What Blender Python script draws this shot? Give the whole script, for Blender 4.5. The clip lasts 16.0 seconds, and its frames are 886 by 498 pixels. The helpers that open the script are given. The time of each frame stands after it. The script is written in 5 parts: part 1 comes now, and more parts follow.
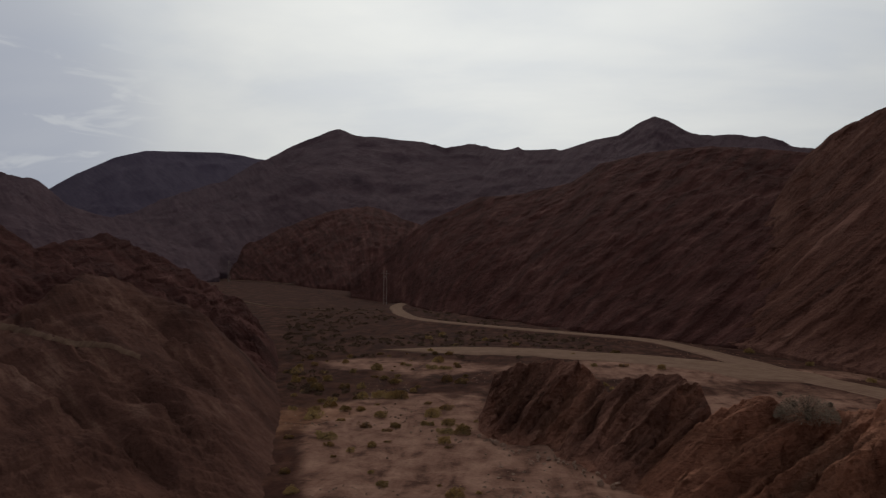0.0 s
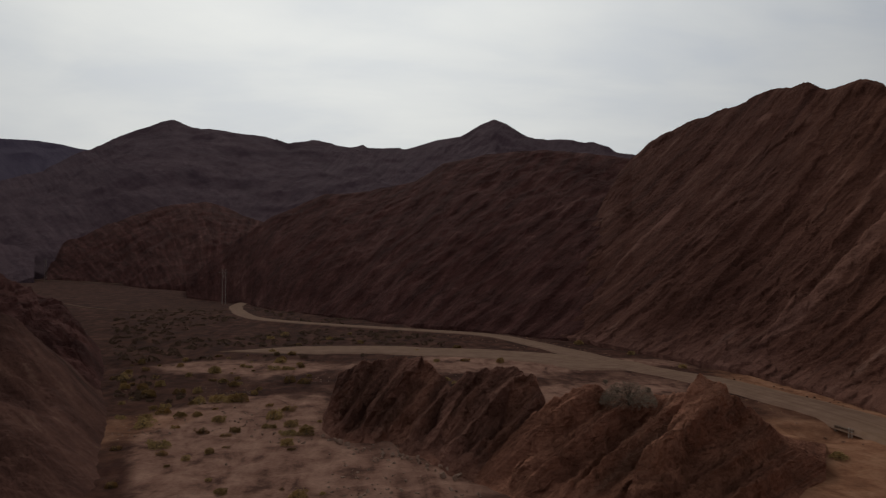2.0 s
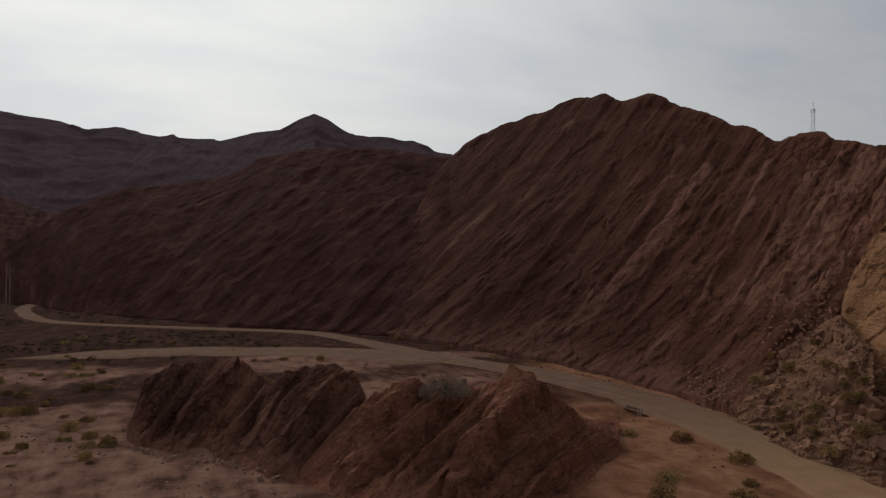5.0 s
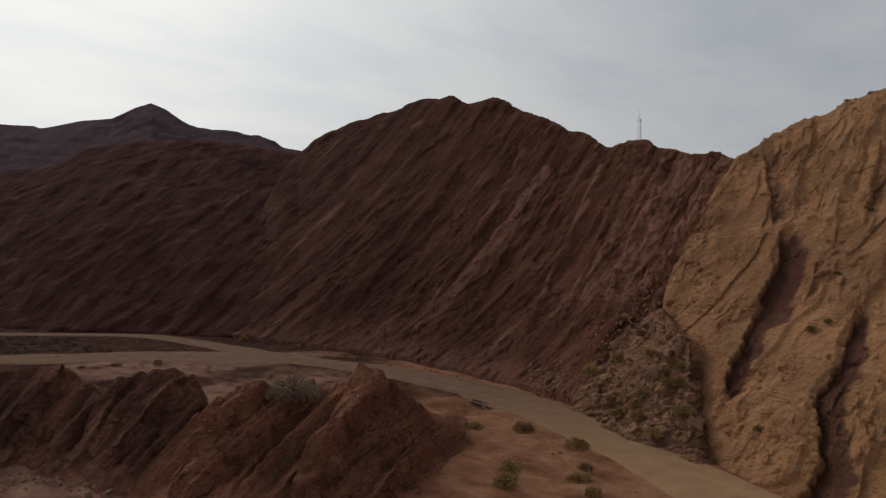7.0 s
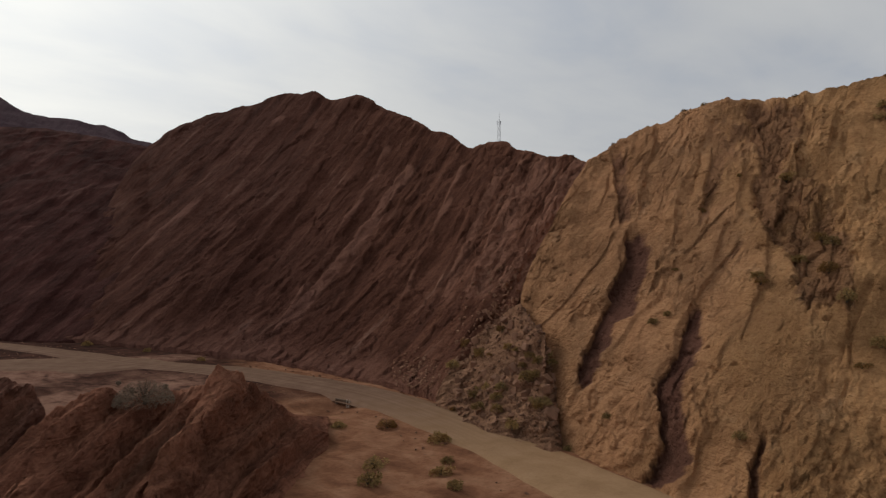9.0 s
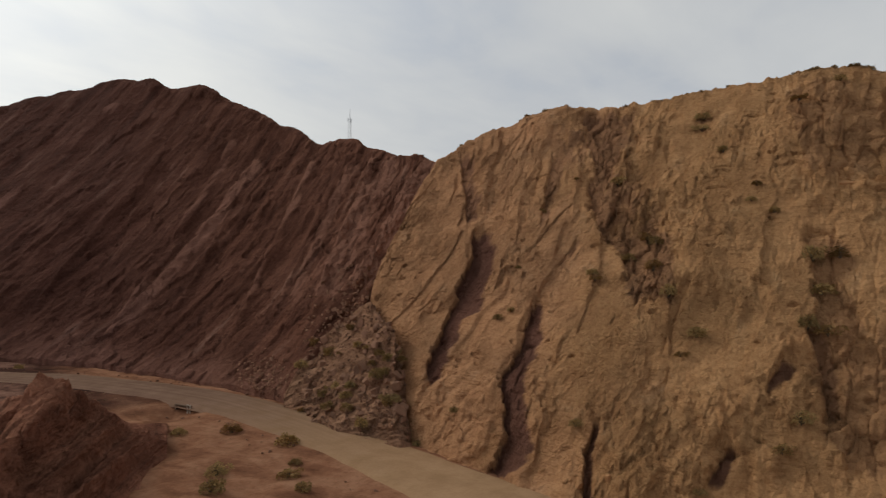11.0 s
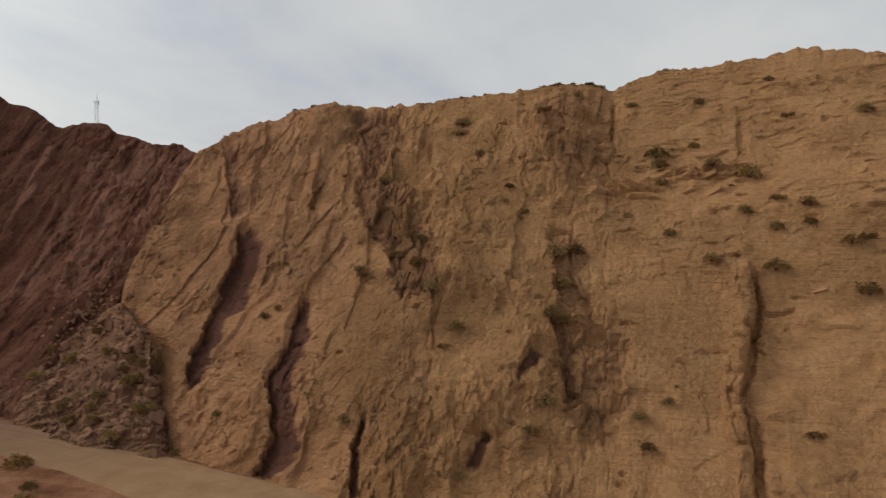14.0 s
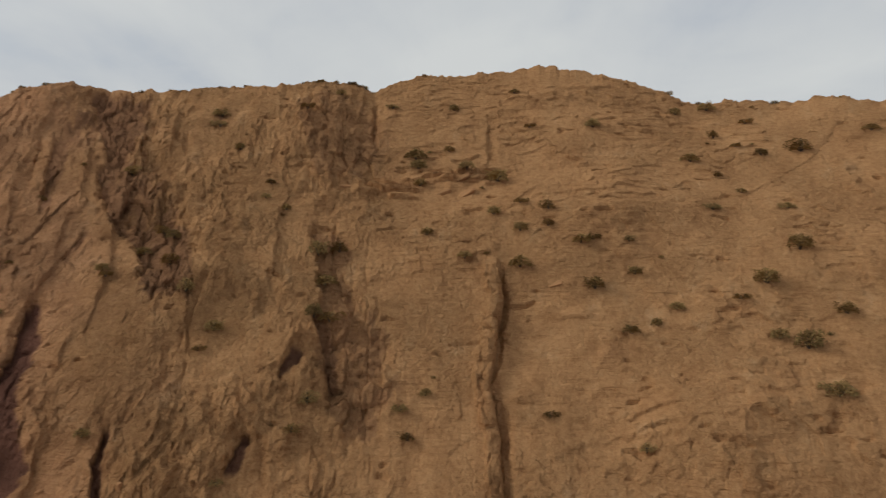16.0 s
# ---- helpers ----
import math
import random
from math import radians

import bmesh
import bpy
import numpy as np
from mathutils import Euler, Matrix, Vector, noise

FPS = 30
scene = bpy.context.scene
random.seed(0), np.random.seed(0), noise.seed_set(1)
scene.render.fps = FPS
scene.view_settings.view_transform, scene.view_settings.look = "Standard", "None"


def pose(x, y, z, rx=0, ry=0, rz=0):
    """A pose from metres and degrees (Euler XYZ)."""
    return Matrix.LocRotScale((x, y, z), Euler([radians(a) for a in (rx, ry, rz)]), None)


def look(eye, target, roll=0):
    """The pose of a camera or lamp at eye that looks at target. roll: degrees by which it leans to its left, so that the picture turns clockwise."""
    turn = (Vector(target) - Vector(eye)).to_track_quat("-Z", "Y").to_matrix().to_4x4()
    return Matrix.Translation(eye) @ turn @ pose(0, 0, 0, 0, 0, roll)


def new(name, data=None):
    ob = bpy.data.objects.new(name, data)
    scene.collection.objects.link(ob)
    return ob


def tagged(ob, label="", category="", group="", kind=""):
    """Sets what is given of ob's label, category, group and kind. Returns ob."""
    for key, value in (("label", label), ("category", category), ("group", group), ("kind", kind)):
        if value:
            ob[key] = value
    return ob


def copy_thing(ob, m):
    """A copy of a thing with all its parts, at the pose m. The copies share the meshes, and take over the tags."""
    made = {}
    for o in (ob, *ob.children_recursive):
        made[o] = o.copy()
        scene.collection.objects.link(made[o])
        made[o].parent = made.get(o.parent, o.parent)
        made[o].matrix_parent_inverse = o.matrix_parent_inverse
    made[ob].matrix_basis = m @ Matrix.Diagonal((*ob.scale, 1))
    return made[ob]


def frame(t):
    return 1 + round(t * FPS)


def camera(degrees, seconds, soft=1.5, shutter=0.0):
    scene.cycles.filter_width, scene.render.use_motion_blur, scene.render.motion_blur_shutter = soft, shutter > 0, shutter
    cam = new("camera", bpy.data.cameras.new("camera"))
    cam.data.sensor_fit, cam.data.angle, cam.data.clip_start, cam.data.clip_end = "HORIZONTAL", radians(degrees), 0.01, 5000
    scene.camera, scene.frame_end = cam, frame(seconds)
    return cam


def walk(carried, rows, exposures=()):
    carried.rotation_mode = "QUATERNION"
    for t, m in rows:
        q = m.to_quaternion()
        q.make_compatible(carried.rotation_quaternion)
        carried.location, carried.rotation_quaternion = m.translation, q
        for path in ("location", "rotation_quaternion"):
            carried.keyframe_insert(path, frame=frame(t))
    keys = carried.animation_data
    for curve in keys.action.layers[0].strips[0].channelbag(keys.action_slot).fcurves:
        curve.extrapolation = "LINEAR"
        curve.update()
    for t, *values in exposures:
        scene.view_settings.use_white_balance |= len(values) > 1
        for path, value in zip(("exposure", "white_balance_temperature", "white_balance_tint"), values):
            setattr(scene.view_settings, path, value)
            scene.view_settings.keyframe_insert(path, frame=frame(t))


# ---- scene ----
cam = camera(63.5, 16.0, soft=1.2, shutter=0.4)
EYE = (0.0, 0.0, 16.0)
# seconds, pitch, lean, turn: the drone hovers and pans
ROWS = [
    (0, 1.06, 0.47, 6.69),
    (0.5, 1.06, 0.38, 3.27),
    (1, 1.04, 0.37, -0.11),
    (1.5, 1.00, 0.35, -3.02),
    (2, 0.98, 0.32, -5.70),
    (2.5, 0.93, 0.24, -8.42),
    (3, 0.89, 0.19, -10.62),
    (3.5, 0.86, 0.18, -13.06),
    (6, 0.70, 0.10, -25.52),
    (6.5, 0.68, 0.04, -28.85),
    (7, 0.65, 0.12, -31.98),
    (7.5, 0.62, 0.09, -35.59),
    (8, 0.60, 0.10, -38.48),
    (8.5, 0.56, 0.04, -40.60),
    (11, 0.37, 0.13, -54.80),
    (11.5, 0.34, 0.08, -58.11),
    (12, 0.30, 0.07, -60.71),
    (12.5, 0.26, 0.14, -63.55),
    (13, 0.23, 0.12, -66.33),
    (13.5, 0.19, 0.14, -69.45),
    (14, 0.16, 0.23, -73.20),
    (14.5, 0.12, 0.33, -77.58),
    (15, 0.13, 0.31, -82.24),
    (15.5, 0.10, 0.40, -87.18),
    (16, 0.07, 0.43, -92.02),
]
walk(cam, [(t, pose(*EYE, 90 + pitch, -lean, turn)) for t, pitch, lean, turn in ROWS],
     exposures=[(0, -0.07, 6330, 10), (2, -0.10, 6330, 10), (3.5, -0.06, 6350, 10), (6, 0.06, 6420, 10), (8.5, 0.29, 6500, 10), (11, 0.54, 6560, 9), (13.5, 0.61, 6560, 9), (16, 0.62, 6540, 8)])

# ---- world and sun ----
SUN_BEARING, SUN_HEIGHT = -3.0, 33.0


def heading(bearing, distance, z=0.0):
    """A place by compass bearing (clockwise from +y), distance and height."""
    b = radians(bearing)
    return Vector((distance * math.sin(b), distance * math.cos(b), z))


class Nodes:
    """Short hand for a node tree."""

    def __init__(self, tree):
        self.tree = tree
        tree.nodes.clear()

    def add(self, kind, inputs=None, **settings):
        node = self.tree.nodes.new(kind)
        for key, value in settings.items():
            setattr(node, key, value)
        for key, value in (inputs or {}).items():
            if isinstance(value, bpy.types.NodeSocket):
                self.tree.links.new(value, node.inputs[key])
            else:
                node.inputs[key].default_value = value
        return node

    def math(self, op, a, b=0.0, clamp=False):
        return self.add("ShaderNodeMath", {0: a, 1: b}, operation=op, use_clamp=clamp).outputs[0]

    def vec(self, op, a, b=(0, 0, 0)):
        return self.add("ShaderNodeVectorMath", {0: a, 1: b}, operation=op).outputs[0]

    def noise(self, where, scale, detail=5.0, rough=0.55, distort=0.0):
        return self.add("ShaderNodeTexNoise", {"Vector": where, "Scale": scale, "Detail": detail, "Roughness": rough, "Distortion": distort}).outputs["Fac"]

    def ramp(self, fac, stops):
        node = self.add("ShaderNodeValToRGB", {"Fac": fac})
        band = node.color_ramp
        while len(band.elements) < len(stops):
            band.elements.new(0.5)
        for e, (at, colour) in zip(band.elements, stops):
            e.position = at
            e.color = (*colour, 1) if len(colour) == 3 else colour
        return node.outputs["Color"]

    def span(self, value, a, b, c=0.0, d=1.0):
        return self.add("ShaderNodeMapRange", {"Value": value, "From Min": a, "From Max": b, "To Min": c, "To Max": d}, interpolation_type="SMOOTHSTEP").outputs["Result"]

    def mix(self, fac, a, b, blend="MIX"):
        node = self.add("ShaderNodeMix", {"Factor": fac}, data_type="RGBA", blend_type=blend)
        for key, value in ((6, a), (7, b)):
            if isinstance(value, bpy.types.NodeSocket):
                self.tree.links.new(value, node.inputs[key])
            else:
                node.inputs[key].default_value = (*value, 1)
        return node.outputs[2]


def make_world():
    world = bpy.data.worlds.new("overcast_sky")
    scene.world = world
    world.use_nodes = True
    n = Nodes(world.node_tree)
    way = n.add("ShaderNodeTexCoord").outputs["Generated"]
    sky = n.add("ShaderNodeTexSky", sky_type="NISHITA", sun_disc=False, sun_elevation=radians(SUN_HEIGHT),
                sun_rotation=radians(SUN_BEARING), air_density=1.0, dust_density=2.0).outputs["Color"]
    sky = n.vec("MULTIPLY", sky, (0.07, 0.07, 0.07))
    parts = n.add("ShaderNodeSeparateXYZ", {0: way})
    low = n.math("ADD", n.math("MAXIMUM", parts.outputs[2], 0.0), 0.22)
    flat = n.add("ShaderNodeCombineXYZ", {0: n.math("DIVIDE", parts.outputs[0], low), 1: n.math("DIVIDE", parts.outputs[1], low), 2: 0.0}).outputs[0]
    flat = n.vec("MULTIPLY", flat, (0.8, 1.3, 1.0))
    big = n.noise(flat, 0.9, 5, 0.5, 0.6)
    fine = n.noise(flat, 2.6, 6, 0.55, 0.4)
    puff = n.math("ADD", n.math("MULTIPLY", big, 0.7), n.math("MULTIPLY", fine, 0.3))
    toward = n.add("ShaderNodeVectorMath", {0: way, 1: heading(SUN_BEARING, math.cos(radians(SUN_HEIGHT)), math.sin(radians(SUN_HEIGHT)))}, operation="DOT_PRODUCT").outputs["Value"]
    glow = n.math("POWER", n.add("ShaderNodeMapRange", {"Value": toward, "From Min": 0.3, "From Max": 0.96}).outputs["Result"], 3.1)
    thick = n.ramp(puff, [(0.36, (0.47, 0.495, 0.54)), (0.50, (0.545, 0.56, 0.58)), (0.64, (0.60, 0.61, 0.615))])
    cloud = n.mix(glow, n.vec("MULTIPLY", thick, (0.66, 0.665, 0.67)), n.vec("MULTIPLY", thick, (1.50, 1.47, 1.37)))
    aside = n.add("ShaderNodeVectorMath", {0: way, 1: heading(-40, math.cos(radians(9.5)), math.sin(radians(9.5)))}, operation="DOT_PRODUCT").outputs["Value"]
    gap = n.math("MULTIPLY", n.span(n.math("ADD", aside, n.math("MULTIPLY", n.math("SUBTRACT", puff, 0.5), 0.03)), 0.972, 0.9975), 0.5)
    wisp = n.span(n.noise(n.vec("MULTIPLY", way, (9.0, 9.0, 38.0)), 1.0, 4, 0.55, 0.6), 0.56, 0.70, 0.0, 0.5)
    cloud = n.mix(gap, cloud, n.mix(wisp, (0.27, 0.30, 0.40), (0.62, 0.63, 0.64)))
    high = n.span(parts.outputs[2], 0.36, 0.95, 1.0, 0.62)
    cloud = n.mix(1.0, cloud, high, "MULTIPLY")
    cover = n.span(puff, 0.25, 0.45, 0.75, 1.0)
    n.add("ShaderNodeOutputWorld", {"Surface": n.add("ShaderNodeBackground", {"Color": n.mix(cover, sky, cloud), "Strength": 1.0}).outputs[0]})


make_world()
sun = new("sun", bpy.data.lights.new("sun", "SUN"))
sun.data.energy, sun.data.angle, sun.data.color = 0.55, radians(12), (1.0, 0.95, 0.87)
sun.matrix_world = look(heading(SUN_BEARING, 100, 100 * math.tan(radians(SUN_HEIGHT))), (0, 0, 0))


# ---- materials ----
def surface(name, colour_of, rough=0.95, bump=0.3, reach=0.15):
    """A rough ground material. colour_of(nodes, place, bed) gives colour and height sockets."""
    mat = bpy.data.materials.new(name)
    mat.use_nodes = True
    n = Nodes(mat.node_tree)
    place = n.add("ShaderNodeTexCoord").outputs["Object"]
    bed = n.add("ShaderNodeUVMap", uv_map="bed").outputs[0]
    colour, height = colour_of(n, place, bed)
    relief = n.add("ShaderNodeBump", {"Strength": bump, "Distance": reach, "Height": height}).outputs[0]
    shader = n.add("ShaderNodeBsdfPrincipled", {"Base Color": colour, "Roughness": rough, "Normal": relief, "Specular IOR Level": 0.02})
    n.add("ShaderNodeOutputMaterial", {"Surface": shader.outputs[0]})
    return mat


def attribute(n, name):
    return n.add("ShaderNodeAttribute", attribute_name=name).outputs["Fac"]


def bedded(stops, bare, grit, scale=1.0, blend=0.0, flake=0.5, north_tint=None):
    """Rock in beds: bands along the bed map, blotches and grit. The 'rock' value mixes in bare darker rock, and painted
    shade in recesses.
    """

    def build(n, place, bed):
        wide = n.noise(n.vec("MULTIPLY", bed, (0.55 * scale, 0.012 + 0.5 * blend * scale, 1)), 1.0, 6, 0.62, 0.2)
        thin = n.noise(n.vec("MULTIPLY", bed, (3.2 * scale, 0.06 + 2.6 * blend * scale, 1)), 1.0, 5, 0.6, 0.3)
        blot = n.noise(place, 0.12, 6, 0.6)
        grain = n.noise(place, 2.4, 6, 0.68)
        crack = n.add("ShaderNodeTexVoronoi", {"Vector": n.vec("ADD", place, n.vec("MULTIPLY", n.add("ShaderNodeTexNoise", {"Vector": place, "Scale": 0.6}).outputs["Color"], (2.5, 2.5, 2.5))), "Scale": 0.55}, feature="DISTANCE_TO_EDGE").outputs[0]
        crack = n.span(crack, 0.0, 0.07)
        band = n.math("ADD", n.math("MULTIPLY", wide, 0.55), n.math("ADD", n.math("MULTIPLY", thin, 0.2), n.math("MULTIPLY", blot, 0.25)))
        colour = n.ramp(band, stops)
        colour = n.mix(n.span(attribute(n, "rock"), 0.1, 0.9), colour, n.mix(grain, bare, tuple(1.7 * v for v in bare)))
        colour = n.mix(n.span(grain, 0.35, 0.75, 0.0, 0.7), colour, n.vec("MULTIPLY", colour, grit))
        speck = n.noise(place, 11.0, 3, 0.7)
        colour = n.mix(n.span(speck, 0.50, 0.70, 0.0, 0.55), colour, n.vec("MULTIPLY", colour, (0.62, 0.58, 0.56)))
        if north_tint:
            # northern end tinted, on the dark rock as painted shade; southern beds smoother
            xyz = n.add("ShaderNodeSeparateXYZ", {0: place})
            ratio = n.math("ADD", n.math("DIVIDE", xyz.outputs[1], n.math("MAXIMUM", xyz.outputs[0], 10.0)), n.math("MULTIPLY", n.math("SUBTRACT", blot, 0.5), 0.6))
            colour = n.mix(n.span(ratio, north_tint[1], north_tint[2]), colour, n.vec("MULTIPLY", colour, north_tint[0]))
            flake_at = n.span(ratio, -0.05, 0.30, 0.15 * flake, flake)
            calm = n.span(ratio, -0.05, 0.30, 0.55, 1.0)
        else:
            flake_at, calm = flake, 1.0
        drawn = n.vec("MULTIPLY", bed, (0.8, 0.35 + 0.25 * blend, 1))
        scaly = n.math("FRACT", n.math("MULTIPLY", n.noise(drawn, 1.0, 3, 0.55, 0.3), 9.0))
        scaly = n.math("MULTIPLY", scaly, n.span(n.noise(place, 0.25, 4, 0.6), 0.46, 0.60, 0.0, flake_at))
        lamina = n.math("MULTIPLY", n.noise(n.vec("MULTIPLY", place, (0.35, 0.35, 4.5)), 1.0, 4, 0.65, 0.2), 0.45)
        patch = n.span(n.noise(place, 0.16, 4, 0.6), 0.40, 0.60, 0.25, 1.3)
        return colour, n.math("ADD", n.math("MULTIPLY", n.math("ADD", grain, n.math("MULTIPLY", crack, 0.12)), n.math("MULTIPLY", patch, calm)), n.math("ADD", n.math("ADD", scaly, lamina), n.math("MULTIPLY", n.math("MULTIPLY", thin, 0.6), calm)))

    return build


# northern end darkened and made bluer: the hillside's shade put into its colour
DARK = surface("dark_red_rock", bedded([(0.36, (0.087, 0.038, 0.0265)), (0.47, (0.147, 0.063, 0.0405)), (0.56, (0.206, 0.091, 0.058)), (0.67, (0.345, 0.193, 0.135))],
                                       (0.250, 0.122, 0.082), (0.55, 0.52, 0.52), blend=0.07, north_tint=((0.68, 0.685, 0.77), 0.75, 1.9)), bump=0.8, reach=0.5)
BROWN = surface("dark_brown_rock", bedded([(0.37, (0.04264, 0.01819, 0.016)), (0.47, (0.07416, 0.0313, 0.02623)), (0.56, (0.1066, 0.04568, 0.03813)), (0.66, (0.1947, 0.09729, 0.07998))],
                                          (0.05, 0.024, 0.019), (0.6, 0.56, 0.56), 0.5, 0.3), bump=0.8, reach=0.6)
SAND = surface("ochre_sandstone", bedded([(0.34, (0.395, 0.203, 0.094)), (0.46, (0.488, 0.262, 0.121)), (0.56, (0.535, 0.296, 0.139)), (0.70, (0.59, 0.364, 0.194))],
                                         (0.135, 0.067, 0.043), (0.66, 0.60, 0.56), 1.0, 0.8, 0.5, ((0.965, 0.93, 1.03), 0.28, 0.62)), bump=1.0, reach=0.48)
MOUND = surface("red_shale", bedded([(0.38, (0.160, 0.069, 0.045)), (0.47, (0.255, 0.109, 0.069)), (0.56, (0.325, 0.144, 0.090)), (0.67, (0.41, 0.228, 0.154))],
                                    (0.35, 0.158, 0.098), (0.5, 0.46, 0.46), 1.2, 0.08, 0.8), bump=1.0, reach=0.55)
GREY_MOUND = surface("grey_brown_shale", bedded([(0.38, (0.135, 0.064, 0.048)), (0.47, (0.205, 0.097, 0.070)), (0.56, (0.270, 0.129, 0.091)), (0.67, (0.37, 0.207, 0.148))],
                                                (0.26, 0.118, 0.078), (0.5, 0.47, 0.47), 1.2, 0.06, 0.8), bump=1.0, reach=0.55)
RED_SLOPE = surface("red_brown_slope", bedded([(0.37, (0.050, 0.023, 0.018)), (0.47, (0.086, 0.040, 0.030)), (0.56, (0.125, 0.060, 0.044)), (0.66, (0.24, 0.135, 0.100))],
                                              (0.105, 0.048, 0.033), (0.7, 0.66, 0.66), 0.8, 0.3), bump=0.7, reach=0.4)
TALUS = surface("grey_brown_talus", bedded([(0.38, (0.215, 0.113, 0.069)), (0.5, (0.34, 0.183, 0.111)), (0.64, (0.43, 0.246, 0.152))],
                                           (0.06, 0.03, 0.02), (0.5, 0.48, 0.48), 1.0, 1.0), bump=1.0, reach=0.4)
# distance haze is painted into the purple and violet of these two colours
FAR = surface("haze_tinted_brown_rock", bedded([(0.38, (0.08372, 0.05334, 0.06202)), (0.5, (0.1107, 0.07021, 0.07932)), (0.62, (0.1417, 0.09183, 0.09806))],
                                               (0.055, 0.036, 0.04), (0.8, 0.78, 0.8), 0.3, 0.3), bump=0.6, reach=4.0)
FARTHEST = surface("haze_tinted_distant_rock", bedded([(0.38, (0.078, 0.060, 0.084)), (0.5, (0.092, 0.071, 0.097)), (0.62, (0.106, 0.083, 0.108))],
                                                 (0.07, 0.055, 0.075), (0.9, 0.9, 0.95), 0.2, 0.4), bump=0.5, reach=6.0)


def floor_colour(n, place, bed):
    big = n.noise(place, 0.05, 6, 0.6, 0.4)
    mid = n.math("ADD", n.math("MULTIPLY", n.noise(place, 0.35, 6, 0.62, 0.3), 0.55), n.math("MULTIPLY", n.noise(n.vec("MULTIPLY", place, (0.30, 0.09, 0.3)), 1.0, 5, 0.6, 1.2), 0.45))
    grain = n.noise(place, 3.0, 6, 0.7)
    brown = n.ramp(mid, [(0.37, (0.027, 0.0122, 0.0092)), (0.5, (0.062, 0.0265, 0.0185)), (0.64, (0.112, 0.051, 0.034))])
    pale = n.ramp(mid, [(0.39, (0.090, 0.044, 0.031)), (0.47, (0.210, 0.108, 0.076)), (0.62, (0.33, 0.186, 0.132))])
    red = n.ramp(mid, [(0.38, (0.165, 0.072, 0.040)), (0.49, (0.268, 0.124, 0.069)), (0.62, (0.37, 0.192, 0.113))])
    wash = n.span(n.math("ADD", attribute(n, "wash"), n.math("MULTIPLY", n.math("SUBTRACT", big, 0.5), 1.6)), 0.35, 0.65)
    clay = n.span(n.math("ADD", attribute(n, "clay"), n.math("MULTIPLY", n.math("SUBTRACT", big, 0.5), 1.0)), 0.3, 0.7)
    colour = n.mix(clay, n.mix(wash, brown, pale), red)
    colour = n.mix(n.span(grain, 0.45, 0.72, 0.0, 0.6), colour, n.vec("MULTIPLY", colour, (0.6, 0.58, 0.58)))
    return colour, n.math("ADD", grain, mid)


FLOOR = surface("desert_floor", floor_colour, bump=0.5, reach=0.2)


def road_colour(n, place, bed):
    tracks = n.noise(n.vec("MULTIPLY", bed, (2.2, 0.03, 1)), 1.0, 4, 0.5)
    mid = n.noise(place, 0.4, 6, 0.6)
    grain = n.noise(place, 5.0, 5, 0.7)
    colour = n.ramp(n.math("ADD", n.math("MULTIPLY", tracks, 0.5), n.math("MULTIPLY", mid, 0.5)), [(0.36, (0.165, 0.097, 0.066)), (0.5, (0.212, 0.127, 0.087)), (0.64, (0.262, 0.162, 0.112))])
    # ochre sand from the slope lies on the road where it passes below
    north = n.add("ShaderNodeSeparateXYZ", {0: place}).outputs[1]
    colour = n.mix(n.span(n.math("ADD", north, n.math("MULTIPLY", mid, 30.0)), 42.0, 88.0, 0.8, 0.0), colour, n.ramp(mid, [(0.36, (0.36, 0.215, 0.112)), (0.64, (0.47, 0.29, 0.158))]))
    return n.mix(n.span(grain, 0.4, 0.75, 0.0, 0.4), colour, n.vec("MULTIPLY", colour, (0.7, 0.68, 0.66))), grain


ROAD = surface("packed_gravel", road_colour, bump=0.25, reach=0.06)


def trail_colour(n, place, bed):
    colour, height = road_colour(n, place, bed)
    return n.vec("MULTIPLY", colour, (0.52, 0.50, 0.50)), height


TRAIL = surface("brown_dirt_trail", trail_colour, bump=0.25, reach=0.06)


def plain(name, colour, rough=0.8, metal=0.0, vary=0.25, scale=6.0):
    mat = bpy.data.materials.new(name)
    mat.use_nodes = True
    n = Nodes(mat.node_tree)
    place = n.add("ShaderNodeTexCoord").outputs["Object"]
    loose = n.add("ShaderNodeObjectInfo").outputs["Random"]
    island = n.add("ShaderNodeNewGeometry").outputs["Random Per Island"]
    tone = n.math("ADD", n.math("MULTIPLY", n.noise(place, scale, 5, 0.65), 0.5), n.math("ADD", n.math("MULTIPLY", loose, 0.25), n.math("MULTIPLY", island, 0.25)))
    dark, light = tuple(v * (1 - 2 * vary) for v in colour), tuple(min(1.0, v * (1 + 2 * vary)) for v in colour)
    shader = n.add("ShaderNodeBsdfPrincipled", {"Base Color": n.ramp(tone, [(0.2, dark), (0.8, light)]), "Roughness": rough, "Metallic": metal, "Specular IOR Level": 0.05 + 0.4 * metal})
    n.add("ShaderNodeOutputMaterial", {"Surface": shader.outputs[0]})
    return mat


LEAF = plain("dry_olive_leaf", (0.30, 0.195, 0.078), 0.9, vary=0.3)
GREY_LEAF = plain("grey_green_leaf", (0.25, 0.180, 0.128), 0.9, vary=0.2)
TWIG = plain("grey_brown_twig", (0.13, 0.10, 0.075), 0.95)
SCRUB = plain("dry_brown_scrub", (0.10, 0.063, 0.040), 0.95)
STONE = plain("red_grey_stone", (0.26, 0.142, 0.092), 0.95, vary=0.3, scale=1.5)
OCHRE_STONE = plain("ochre_stone", (0.38, 0.20, 0.095), 0.95, vary=0.3, scale=1.5)
PALE_STONE = plain("pale_stone", (0.28, 0.18, 0.132), 0.95, vary=0.25, scale=1.5)
WHITEWASH = plain("whitewashed_concrete", (0.40, 0.34, 0.28), 0.9, vary=0.1)
CONCRETE = plain("weathered_concrete", (0.17, 0.115, 0.08), 0.9, vary=0.15, scale=3)
